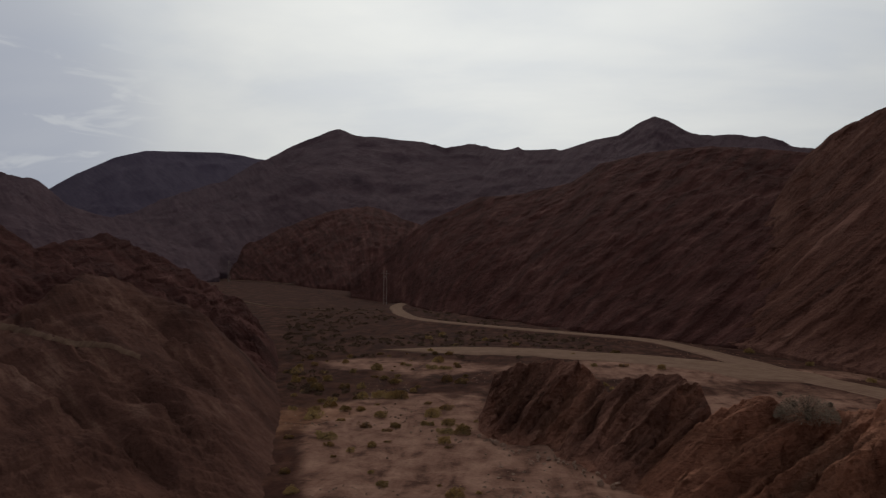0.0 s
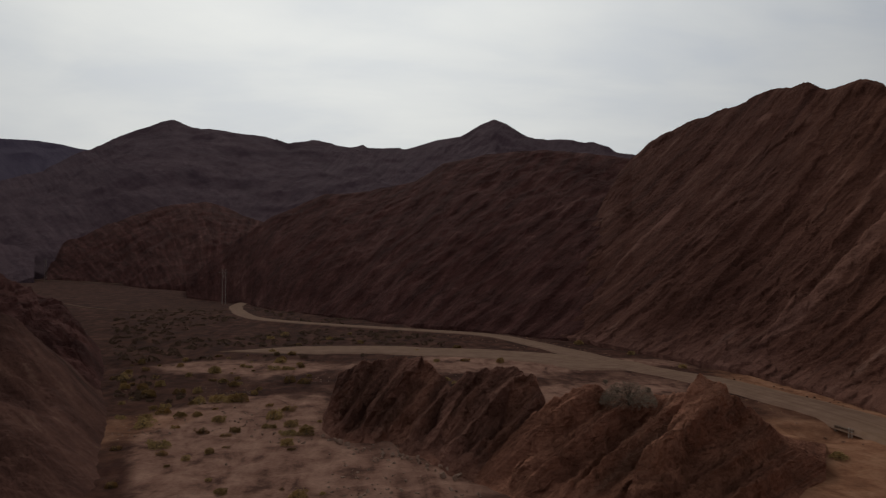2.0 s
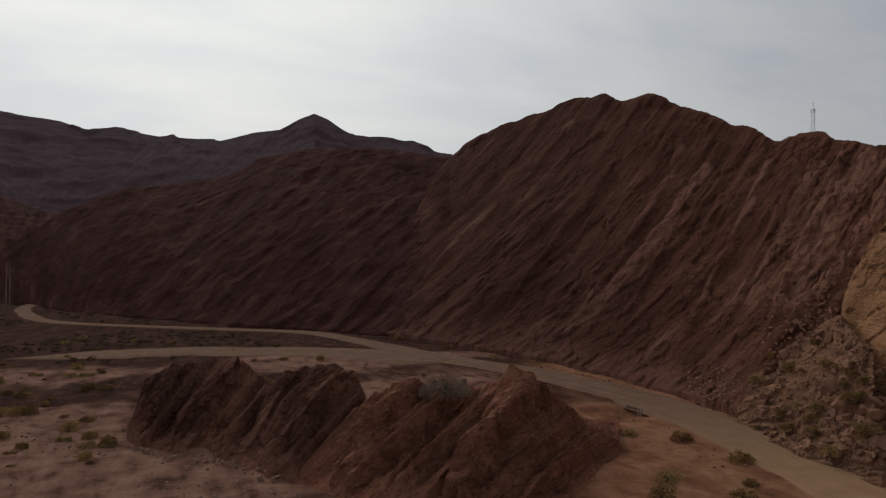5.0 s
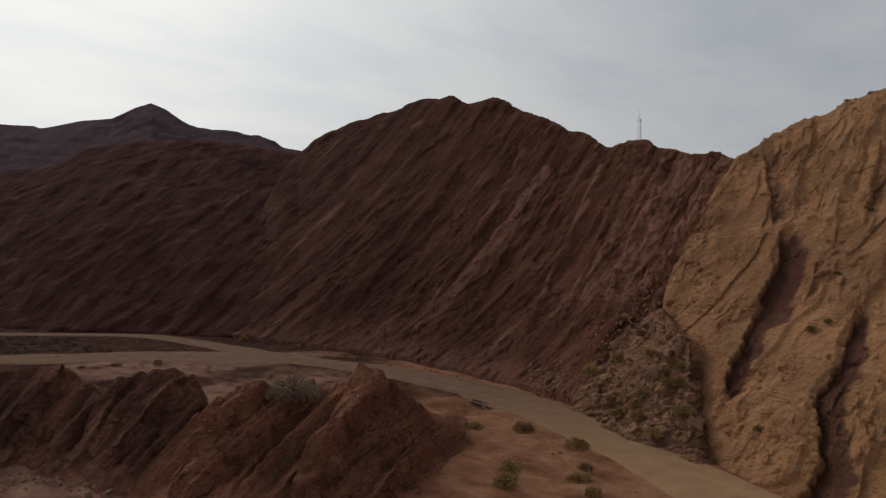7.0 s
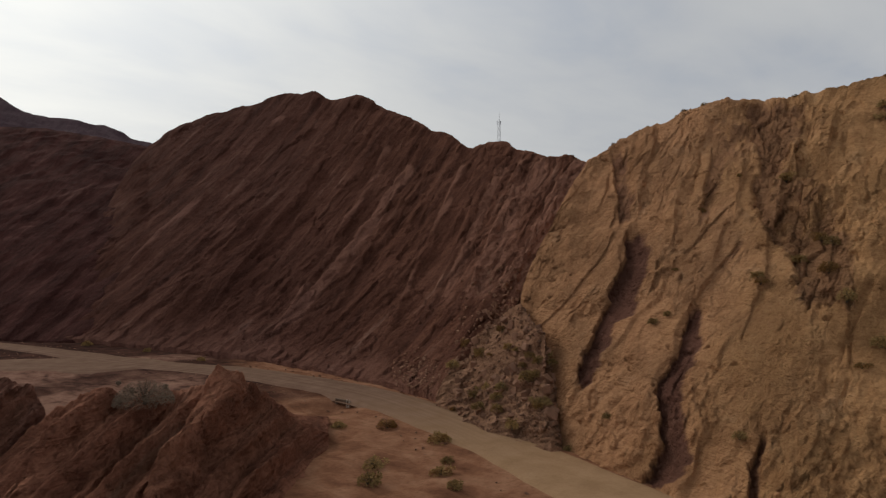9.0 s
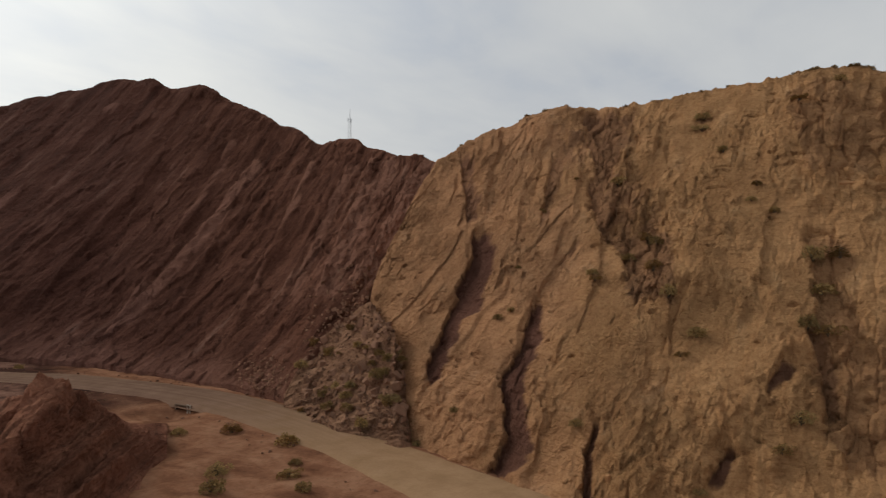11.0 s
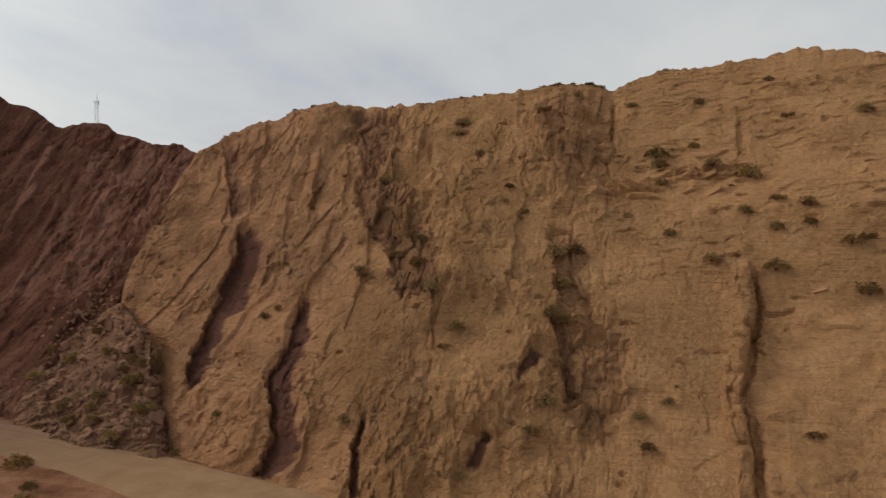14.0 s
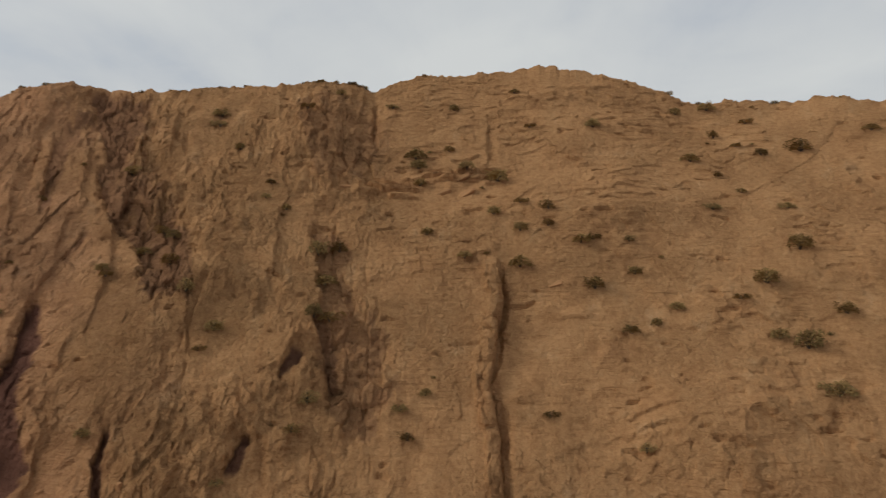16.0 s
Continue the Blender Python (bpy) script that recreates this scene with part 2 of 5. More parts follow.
WOOD = plain("grey_weathered_wood", (0.24, 0.19, 0.165), 0.9, vary=0.2, scale=2)
STEEL = plain("galvanised_steel", (0.30, 0.305, 0.32), 0.55, 0.3, vary=0.1)
GLAZE = plain("brown_porcelain", (0.12, 0.07, 0.05), 0.3)


# ---- noise on arrays ----
def lattice(ix, iy, iz, seed):
    h = ix * np.uint32(374761393) + iy * np.uint32(668265263) + iz * np.uint32(2246822519) + np.uint32((seed * 974634777 + 12345) & 0xFFFFFFFF)
    h = (h ^ (h >> np.uint32(13))) * np.uint32(1274126177)
    return ((h ^ (h >> np.uint32(16))) & np.uint32(0xFFFFFF)).astype(np.float32) * np.float32(1 / 0xFFFFFF)


def grains(x, y, z=None, seed=0):
    """Smooth value noise between 0 and 1."""
    x, y = np.broadcast_arrays(np.asarray(x, float), np.asarray(y, float))
    deep = z is not None
    axes = (x, y, np.broadcast_to(np.asarray(z, float), x.shape)) if deep else (x, y)
    cells, parts = [], []
    for v in axes:
        f = np.floor(v)
        t = (v - f).astype(np.float32)
        cells.append(f.astype(np.int64).astype(np.uint32))
        parts.append(t * t * t * (t * (6 * t - 15) + 10))
    if not deep:
        cells.append(np.zeros_like(cells[0]))
    (cx, cy, cz), one = cells, np.uint32(1)
    out = 0
    for dz in (0, 1) if deep else (0,):
        at = [lattice(cx + one * dx, cy + one * dy, cz + one * np.uint32(dz), seed) for dx in (np.uint32(0), one) for dy in (np.uint32(0), one)]
        low = at[0] + (at[2] - at[0]) * parts[0]
        high = at[1] + (at[3] - at[1]) * parts[0]
        flat = low + (high - low) * parts[1]
        out = flat if dz == 0 else out + (flat - out) * parts[2]
    return out


TURNS = [np.array(Euler((0.6 + 0.9 * k, 0.4 + 1.3 * k, 1.1 + 0.7 * k)).to_matrix()) for k in range(7)]


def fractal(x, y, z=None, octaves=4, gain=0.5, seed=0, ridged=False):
    """Several octaves, about -1 to 1; ridged: sharp crests. In space each octave is turned, so that no grid shows."""
    total, size, norm = 0, 1.0, 0
    for k in range(octaves):
        if z is None:
            v = grains(x * 2**k + 3.7 * k, y * 2**k + 1.3 * k, None, seed + k)
        else:
            m = TURNS[k] * 2**k
            v = grains(*(m[n, 0] * x + m[n, 1] * y + m[n, 2] * z for n in range(3)), seed + k)
        v = 2 * v - 1
        total = total + size * ((1 - 2 * np.abs(v)) if ridged else v)
        norm += size
        size *= gain
    return total / norm


def facets(u, v, seed, tilt=0.9):
    """Broken plates: each cell of an uneven net is a flat, tilted facet. Gives the height, about 0 to 1, and the distance from the nearest edge."""
    u, v = (np.asarray(w, np.float32) for w in np.broadcast_arrays(u, v))
    iu, iv = np.floor(u), np.floor(v)
    none = np.uint32(0)
    best, second, height = np.full(u.shape, 9, np.float32), np.full(u.shape, 9, np.float32), np.zeros(u.shape, np.float32)
    for du in (-1, 0, 1):
        for dv in (-1, 0, 1):
            cu, cv = (iu + du).astype(np.int64).astype(np.uint32), (iv + dv).astype(np.int64).astype(np.uint32)
            a, b, c = (lattice(cu, cv, none, seed + 101 * k) for k in range(3))
            ou, ov = u - (iu + du + 0.1 + 0.8 * a), v - (iv + dv + 0.1 + 0.8 * b)
            d = ou * ou + ov * ov
            near = d < best
            second = np.where(near, best, np.minimum(second, d))
            lean_u, lean_v = (7.3 * c) % 1 - 0.5, (13.7 * c) % 1 - 0.5
            height = np.where(near, c + tilt * (lean_u * ou + lean_v * ov), height)
            best = np.where(near, d, best)
    return height, np.sqrt(second) - np.sqrt(best)


def smooth(a, b, v):
    t = np.clip((v - a) / (b - a), 0, 1)
    return t * t * (3 - 2 * t)


# ---- sheets ----
def sheet(name, x, y, z, material, bed=None, values=None, wrap=False):
    """A grid of places as one smooth mesh, with a bed map and named values."""
    rows, cols = x.shape
    mesh = bpy.data.meshes.new(name)
    index = np.arange(rows * cols).reshape(rows, cols)
    if wrap:
        index = np.concatenate([index, index[:1]], 0)
    quads = np.stack([index[:-1, :-1], index[1:, :-1], index[1:, 1:], index[:-1, 1:]], -1).reshape(-1, 4)
    mesh.vertices.add(rows * cols)
    mesh.vertices.foreach_set("co", np.stack([x, y, z], -1).ravel())
    mesh.loops.add(quads.size)
    mesh.loops.foreach_set("vertex_index", quads.ravel().astype(np.int32))
    mesh.polygons.add(len(quads))
    mesh.polygons.foreach_set("loop_start", np.arange(0, quads.size, 4, dtype=np.int32))
    mesh.polygons.foreach_set("use_smooth", np.ones(len(quads), bool))
    mesh.update()
    if bed is not None:
        uv = mesh.uv_layers.new(name="bed")
        uv.data.foreach_set("uv", np.stack(bed, -1).reshape(-1, 2)[quads.ravel()].ravel())
    for key, value in (values or {}).items():
        mesh.attributes.new(key, "FLOAT", "POINT").data.foreach_set("value", np.ascontiguousarray(value, dtype=np.float32).ravel())
    mesh.validate()
    mesh.materials.append(material)
    return new(name, mesh)


# The beds lean less and less along the valley's side.
LEAN = ([-60, -19, -4, 10, 25, 40, 50, 57, 65, 80, 100, 160], [-1.0, -1.0, 0.9, 1.15, 1.05, 0.80, 0.55, 0.40, 0.25, 0.06, 0.0, -0.1])
HILLS = {}


def hill(name, label, material, crest, foot, bearings, rows, relief, back=(60.0, -3.0), z_foot=-0.6, bulge=0.06, jag=0.5, marks=(), hollow=(), shelves=(), soil=0.0, dish=1.12, soil_top=0.13, fray=0.0, cuts=(), top=0.96, even=0.0):
    """A hillside seen from the valley: crest is (bearing, distance, height), foot is (bearing, distance).
    relief(bed, along, x, y, z, up) gives how far the surface stands out, in metres."""
    crest, foot = np.array(crest, float), np.array(foot, float)
    first, last_b, count, *fine = bearings
    b = np.linspace(first, last_b, count)
    if fine:
        # close columns where the valley sees the slope, wide ones beyond
        spare = (np.arange(first, fine[0], 0.8), np.arange(fine[1] + 0.8, last_b + 0.8, 0.8))
        b = np.concatenate([spare[0], np.linspace(fine[0], fine[1], count), spare[1]])
    rc, zc = np.interp(b, crest[:, 0], crest[:, 1]), np.interp(b, crest[:, 0], crest[:, 2])
    seed = sum(map(ord, name))
    rough = jag * np.clip((zc - z_foot) / 8, 0, 1) * fractal(b * 60 / rc.mean() * 2.2, 0 * b, octaves=5, gain=0.6, seed=seed)
    rf = np.interp(b, foot[:, 0], foot[:, 1])
    wander = 0.006 * rf * fractal(b * 0.6, 0 * b, octaves=3, seed=seed + 9)
    rc = np.maximum(rc, rf + 0.3)
    zc = np.maximum(zc, z_foot)
    up = np.linspace(0, 1, rows)[None] ** 0.92
    # notches of the crest fade out down the slope
    plain_crest = zc
    if even:
        around = np.linspace(-even, even, 21)
        mean = np.mean([np.interp(b + d, b, zc) for d in around], 0)
        share = smooth(b[0] + 5, b[0] + 11, b)
        plain_crest = zc + (mean - zc) * share
    B = np.broadcast_to(b[:, None], (len(b), rows))
    r = rf[:, None] + (rc - rf)[:, None] * (up + bulge * np.sin(np.pi * up) * -1)
    z = z_foot + (plain_crest - z_foot)[:, None] * (up**dish + 0.5 * bulge * np.sin(np.pi * up)) + (zc - plain_crest)[:, None] * up**9
    z = z + rough[:, None] * up**40
    r = r + wander[:, None] * (1 - up) ** 4
    zc = zc + rough
    steep = np.arctan2(zc - z_foot, np.maximum(rc - rf, 0.3))[:, None]
    tall = np.clip((zc - z_foot) / 6.0, 0, 1)[:, None]
    view = np.degrees(np.arctan2(z - EYE[2], r))
    lean = np.interp(B, *LEAN)
    bed = (B - lean * view) * np.radians(1) * r.mean()
    along = view * np.radians(1) * r.mean()
    a = np.radians(B)
    x, y = r * np.sin(a), r * np.cos(a)
    out = relief(bed, along, x, y, z, up) * tall
    rock = np.zeros_like(out)
    for path, width, depth, tone in marks:
        path = np.array(path, float)
        off = B - np.interp(view, path[::-1, 1], path[::-1, 0])
        off = off + (0.12 + 0.22 * width) * (1.0 if depth > 0 else 0.45) * fractal(view * 0.7, B * 0.6, octaves=5, gain=0.65, seed=seed + 31)
        ends = smooth(path[-1, 1] - 0.6, path[-1, 1] + (2.2 if depth > 0 else 0.4), view + 0.5 * fractal(B * 1.5, view * 1.5, octaves=3, seed=seed + 23)) * (1 - smooth(path[0, 1] - (3.5 if 0 < tone < 0.2 else 0.4), path[0, 1] + 0.4, view))
        w = width * (0.75 + 0.45 * smooth(path[-1, 1], path[0, 1], view) + 0.5 * fractal(view * 0.6, 0 * view + 3, octaves=3, seed=seed + 17))
        cut = smooth(-0.16, 0.06, off) * (1 - smooth(0.35 * w, 1.5 * w, off)) * ends
        out = out - depth * cut
        worn = smooth(-0.45, 0.35, fractal(bed * 0.5, along * 0.16, octaves=4, gain=0.6, seed=seed + 21)) if depth < 0 else 1.0
        rock = np.maximum(rock, tone * worn * smooth(0.15, 0.95, cut + 0.25 * fractal(bed * 0.8, along * 0.5, octaves=4, seed=seed + 19)))
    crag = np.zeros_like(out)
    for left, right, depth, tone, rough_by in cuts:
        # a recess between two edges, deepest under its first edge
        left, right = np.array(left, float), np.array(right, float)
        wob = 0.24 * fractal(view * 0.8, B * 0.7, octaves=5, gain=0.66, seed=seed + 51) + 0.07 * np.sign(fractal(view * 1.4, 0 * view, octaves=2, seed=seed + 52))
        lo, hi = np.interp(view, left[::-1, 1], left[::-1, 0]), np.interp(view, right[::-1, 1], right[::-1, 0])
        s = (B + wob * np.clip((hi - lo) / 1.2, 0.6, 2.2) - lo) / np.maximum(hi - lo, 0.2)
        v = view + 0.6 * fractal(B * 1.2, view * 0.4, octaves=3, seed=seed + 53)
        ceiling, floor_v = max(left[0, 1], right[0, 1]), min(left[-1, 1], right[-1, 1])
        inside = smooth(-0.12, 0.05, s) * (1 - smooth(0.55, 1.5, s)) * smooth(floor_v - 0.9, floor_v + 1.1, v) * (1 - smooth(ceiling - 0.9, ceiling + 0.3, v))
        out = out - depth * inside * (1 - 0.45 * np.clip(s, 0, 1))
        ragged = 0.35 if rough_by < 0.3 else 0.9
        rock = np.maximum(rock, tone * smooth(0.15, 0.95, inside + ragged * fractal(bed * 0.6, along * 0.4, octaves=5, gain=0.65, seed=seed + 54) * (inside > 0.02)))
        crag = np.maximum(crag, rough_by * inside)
    if crag.any():
        blocks, joint = facets(bed / 1.5 + 0.3 * fractal(bed / 2, along / 2, octaves=3, seed=seed + 55), along / 2.0, seed + 56)
        chips = facets(bed / 0.55, along / 0.7, seed + 57)[0]
        out = out + crag * (0.9 * blocks + 0.35 * chips - 0.25 * (1 - smooth(0, 0.15, joint)) - 0.55)
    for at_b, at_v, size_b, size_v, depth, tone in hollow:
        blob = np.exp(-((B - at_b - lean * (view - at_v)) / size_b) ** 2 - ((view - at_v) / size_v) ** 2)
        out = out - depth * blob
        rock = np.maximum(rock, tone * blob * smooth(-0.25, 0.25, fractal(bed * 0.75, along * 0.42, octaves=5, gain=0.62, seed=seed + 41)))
    if soil:
        ragged = up + 0.05 * fractal(x / 6, y / 6, z / 6, 4, 0.55, seed + 61)
        rock = np.maximum(rock, soil * (1 - smooth(0.02, soil_top, ragged)) * (0.6 + 0.4 * fractal(x / 3, y / 3, z / 3, 4, 0.6, seed + 62)))
    for at_b, at_v, size_b, size_v, amount, tilt in shelves:
        blob = np.exp(-((B - at_b) / size_b) ** 4 - ((view - at_v - tilt * (B - at_b)) / size_v) ** 4)
        tread = steps((-view + tilt * (B - at_b) + 0.4 * fractal(B / 2, view / 2, octaves=3, seed=seed + 47)) / 0.62, 0.15)
        out = out + amount * blob * tread * smooth(-0.3, 0.2, fractal(B / 1.5, view, octaves=3, seed=seed + 48))
    keep = 1 - 0.92 * smooth(top, 1.0, up)
    out = out * keep
    x, y, z = x - out * np.sin(steep) * np.sin(a), y - out * np.sin(steep) * np.cos(a), z + out * np.cos(steep)
    if fray:
        side = fray * tall * fractal(x / 1.9, y / 1.9, z / 1.9, 4, 0.6, seed + 71) * (1 - smooth(0.93, 1.0, up) * (B > bearings[0] + 6))
        x, y = x + np.cos(a) * side, y - np.sin(a) * side
    # the far side falls away behind the crest
    over = np.array([0.04, 0.12, 0.3, 0.6, 1.0])[None]
    rb = rc[:, None] + back[0] * over
    zb = zc[:, None] + (np.minimum(back[1], zc - 0.5)[:, None] - zc[:, None]) * over**1.4
    grow = lambda m, fill: np.concatenate([m, fill], 1)
    ab = a[:, :1]
    x, y, z = grow(x, rb * np.sin(ab)), grow(y, rb * np.cos(ab)), grow(z, zb)
    skirt = lambda m, drop=0.0: np.concatenate([m[:, :1] - drop, m], 1)
    last = lambda m: np.repeat(m[:, -1:], over.shape[1], 1)
    bed, along = grow(bed, last(bed)), grow(along, last(along) + rb - rc[:, None])
    rock = grow(rock, last(rock))
    HILLS[name] = (b, x[:, :rows], y[:, :rows], z[:, :rows])
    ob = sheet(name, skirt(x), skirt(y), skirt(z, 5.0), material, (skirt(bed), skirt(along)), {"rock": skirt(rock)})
    return tagged(ob, label, "hillside", kind="structure")


def on_hill(name, bearing, view):
    """The place on a hillside at a bearing and at an angle of height, as seen from the hovering height."""
    b, x, y, z = HILLS[name]
    i = int(np.clip(np.searchsorted(b, bearing), 1, len(b) - 1))
    angle = np.degrees(np.arctan2(z[i] - EYE[2], np.hypot(x[i], y[i])))
    j = int(np.argmax(angle >= view)) if (angle >= view).any() else angle.size - 1
    return Vector((x[i, j], y[i, j], z[i, j]))


def steps(v, sharp=0.18):
    """A saw edge: a slow rise and a sharp fall, 0 to 1."""
    f = v - np.floor(v)
    return np.where(f < 1 - sharp, f / (1 - sharp), (1 - f) / sharp)


def dark_relief(bed, along, x, y, z, up):
    warp = 0.22 * fractal(bed / 18, along / 22, octaves=3, gain=0.5, seed=10)
    curl = 0.4 * fractal(x / 3, y / 3, z / 3, 3, 0.55, 16)
    coarse = fractal(bed / 10 + warp, along / 60, octaves=3, gain=0.5, seed=11, ridged=True)
    slabs = steps(bed / 6.0 + 1.5 * warp, 0.12) * smooth(-0.1, 0.4, fractal(bed / 7, along / 18, octaves=3, seed=13))
    plates, joint = facets(bed / 2.3 + 2 * warp + curl, along / 7.0 + curl, 14)
    chips = facets(bed / 0.9 + curl, along / 1.6 + curl, 17)[0]
    lumps = fractal(x / 9, y / 9, z / 9, 5, 0.52, 12)
    broken = smooth(-0.25, 0.3, fractal(x / 11, y / 11, z / 11, 4, 0.55, 15))
    apron = 1 - smooth(0.03, 0.2, up + 0.06 * fractal(x / 8, y / 8, octaves=3, seed=19))
    fade = 0.4 + 0.6 * smooth(-0.3, 0.3, fractal(bed / 14, along / 18, octaves=3, seed=9))
    beds = (0.7 * coarse + 0.4 * slabs + 0.7 * plates - 0.15 * (1 - smooth(0, 0.2, joint))) * fade
    return beds * (1 - 0.8 * apron) + 0.9 * lumps + 0.5 * chips * (0.2 + 0.8 * np.maximum(broken, apron)) + 0.8 * apron


def sand_relief(bed, along, x, y, z, up):
    bearing = np.degrees(np.arctan2(x, y))
    level = bearing * 1.2
    right = smooth(80, 91, bearing)
    warp = fractal(bed / 12, along / 14, octaves=4, gain=0.55, seed=20)
    curl = 0.4 * fractal(x / 2.6, y / 2.6, z / 2.6, 3, 0.55, 24)
    swell = fractal(x / 17, y / 17, z / 17, 4, 0.42, 22)
    drift = smooth(-0.12, 0.3, fractal(x / 6, y / 6, z / 6, 4, 0.55, 45))
    # slabs along the tilted beds
    slab = facets(bed / 3.6 + 0.8 * warp + 0.5 * curl, along / 8.0 + warp + 0.5 * curl, 31, 0.6)[0]
    flake = facets(bed / 1.1 + 1.6 * warp + 0.4 * curl, along / 2.0 + 0.4 * curl, 32)[0]
    chip = facets(bed / 0.42 + curl, along / 0.75 + curl, 35)[0]
    ledge = steps(bed / 4.2 + 0.9 * warp, 0.07) * smooth(0.05, 0.35, fractal(bed / 5, along / 8, octaves=4, seed=23))
    groove = smooth(0.5, 0.9, fractal(bed / 1.6 + 1.5 * warp, along / 6, octaves=3, gain=0.5, seed=46, ridged=True)) * smooth(0.05, 0.3, fractal(bed / 6, along / 5, octaves=3, seed=47))
    tilted = 0.30 * slab + (0.26 * flake + 0.26 * chip) * (0.12 + 0.88 * drift) + 0.42 * ledge - 0.35 * groove
    # level layers
    layer = facets(level / 5.5 + warp + 0.5 * curl, z / 1.9 + 0.8 * warp + 0.5 * curl, 33, 0.6)[0]
    shard = facets(level / 1.3 + curl, z / 0.45 + 0.5 * curl, 34)[0]
    rim = steps(2.0 * fractal(x / 9, y / 9, z / 3.0, 4, 0.5, 43), 0.05) * smooth(0.12, 0.4, fractal(x / 6, y / 6, z / 4, 3, 0.55, 41))
    flat = 0.14 * layer + 0.24 * shard * (0.1 + 0.9 * drift) + 0.32 * rim
    pits = smooth(0.40, 0.62, fractal(x / 1.4, y / 1.4, z / 0.38, 2, 0.5, 29)) * smooth(-0.02, 0.25, fractal(x / 4, y / 4, z / 4, 4, 0.55, 30))
    lumps = fractal(x / 5, y / 5, z / 5, 4, 0.5, 27)
    return tilted * (1 - right) + flat * right + 1.3 * swell + (0.55 - 0.25 * right) * lumps - 0.42 * pits


def soft_relief(size, height, seed):
    def build(bed, along, x, y, z, up):
        low = fractal(x / size, y / size, z / size, 6, 0.58, seed, True)
        beds = steps(bed / (size * 0.5) + 0.8 * fractal(x / size, y / size, octaves=3, seed=seed + 6), 0.2)
        return height * (low + 0.35 * beds + 0.35 * fractal(bed / (size * 0.4), along / (size * 2), octaves=4, seed=seed + 4))

    return build


def spur_relief(size, height, seed, lump=1.0):
    """Worn spurs and gullies that run down the slope."""

    def build(bed, along, x, y, z, up):
        b = np.degrees(np.arctan2(x, y))
        bend = 1.2 * fractal(x / (size * 3), y / (size * 3), octaves=3, seed=seed + 2)
        spur = fractal((b + 9 * up) / size + bend, up * 0.9, octaves=4, gain=0.5, seed=seed, ridged=True)
        lumps = fractal(x / 5, y / 5, z / 5, 6, 0.6, seed + 3)
        beds = steps(bed / 3.6 + 0.8 * fractal(x / 14, y / 14, octaves=3, seed=seed + 5), 0.15) * smooth(-0.2, 0.3, fractal(bed / 5, along / 9, octaves=3, seed=seed + 6))
        banks = steps(1.6 * fractal(b / 6, along / 2.0, octaves=4, gain=0.55, seed=seed + 7), 0.12)
        return height * spur * (0.35 + 0.65 * np.sin(np.pi * np.clip(up, 0, 1))) + lump * (0.9 * lumps + 1.7 * beds + 1.1 * banks)

    return build


def streak_relief(bed, along, x, y, z, up):
    """A worn slope whose thin beds come out as long, low, slanting steps."""
    b = np.degrees(np.arctan2(x, y))
    bend = 0.8 * fractal(x / 15, y / 15, z / 15, 4, 0.5, 121)
    # the beds dip to the east: long low banks that slant down across the slope
    dip = along + 0.42 * (b + 33) * np.where(b > -33, 1.0, -0.6)
    banks = steps(dip / 2.3 + bend, 0.16) * smooth(-0.25, 0.25, fractal(b / 5, dip / 3, octaves=3, seed=122))
    thin = steps(dip / 0.8 + 2.0 * bend, 0.25) * smooth(-0.1, 0.3, fractal(b / 4, dip / 2, octaves=3, seed=123))
    rills = fractal(b / 2.4 + bend, along / 12, octaves=4, gain=0.5, seed=127, ridged=True)
    toe = 0.12 + 0.88 * smooth(-20.0, -25.5, b)
    return toe * (1.0 * fractal(x / 14, y / 14, z / 14, 3, 0.5, 125) + 0.85 * banks + 0.3 * thin + 0.35 * rills + 0.45 * fractal(x / 5, y / 5, z / 5, 5, 0.5, 126) - 0.6 * (1 - toe))


def mound_relief(bed, along, x, y, z, up):
    warp = 0.3 * fractal(bed / 9, along / 9, octaves=3, seed=50)
    curl = 0.35 * fractal(x / 2, y / 2, z / 2, 3, 0.55, 51)
    fins = steps(bed / 3.0 + warp, 0.3) - 0.5
    plates, joint = facets(bed / 1.3 + 2 * warp + curl, along / 3.0 + curl, 54)
    chips = facets(x / 0.6 + curl, y / 0.6 + z / 0.6, 55)[0]
    lumps = fractal(x / 4, y / 4, z / 4, 5, 0.55, 52)
    bare = smooth(0.12, 0.45, up + 0.15 * fractal(x / 4, y / 4, octaves=3, seed=53)) * (1 - 0.6 * smooth(0.75, 1.0, up))
    return (1.5 * fins + 0.5 * plates - 0.15 * (1 - smooth(0, 0.2, joint))) * bare + 0.7 * lumps + 0.2 * chips


def crest_of(distance, pairs):
    """Crest rows from (bearing, angle of height) seen from the hovering height; distance is (bearing, distance)."""
    d = np.array(distance, float)
    out = []
    for b, e in pairs:
        r = float(np.interp(b, d[:, 0], d[:, 1]))
        out.append((b, r, EYE[2] + r * math.tan(radians(e))))
    return out


# ---- ground ----
ROAD_LINE = [(-46, 290), (-47, 262), (-43.5, 238), (-35, 209), (-26, 194), (-11, 181), (9, 166.5), (25, 154), (31, 139), (35, 124), (39.5, 107), (45.4, 93), (48.3, 79), (49.3, 66), (48.0, 54.6), (46.0, 45.0), (43.0, 35.0), (39.5, 22.5), (36.5, 8), (34.5, -10), (34, -40), (38, -90), (46, -160)]
TRACK_LINE = [(-26, 128), (-18, 129.3), (-10, 130), (1, 130.2), (7, 127.8), (16, 125), (25, 120.5), (31, 115), (37, 109), (42, 101)]


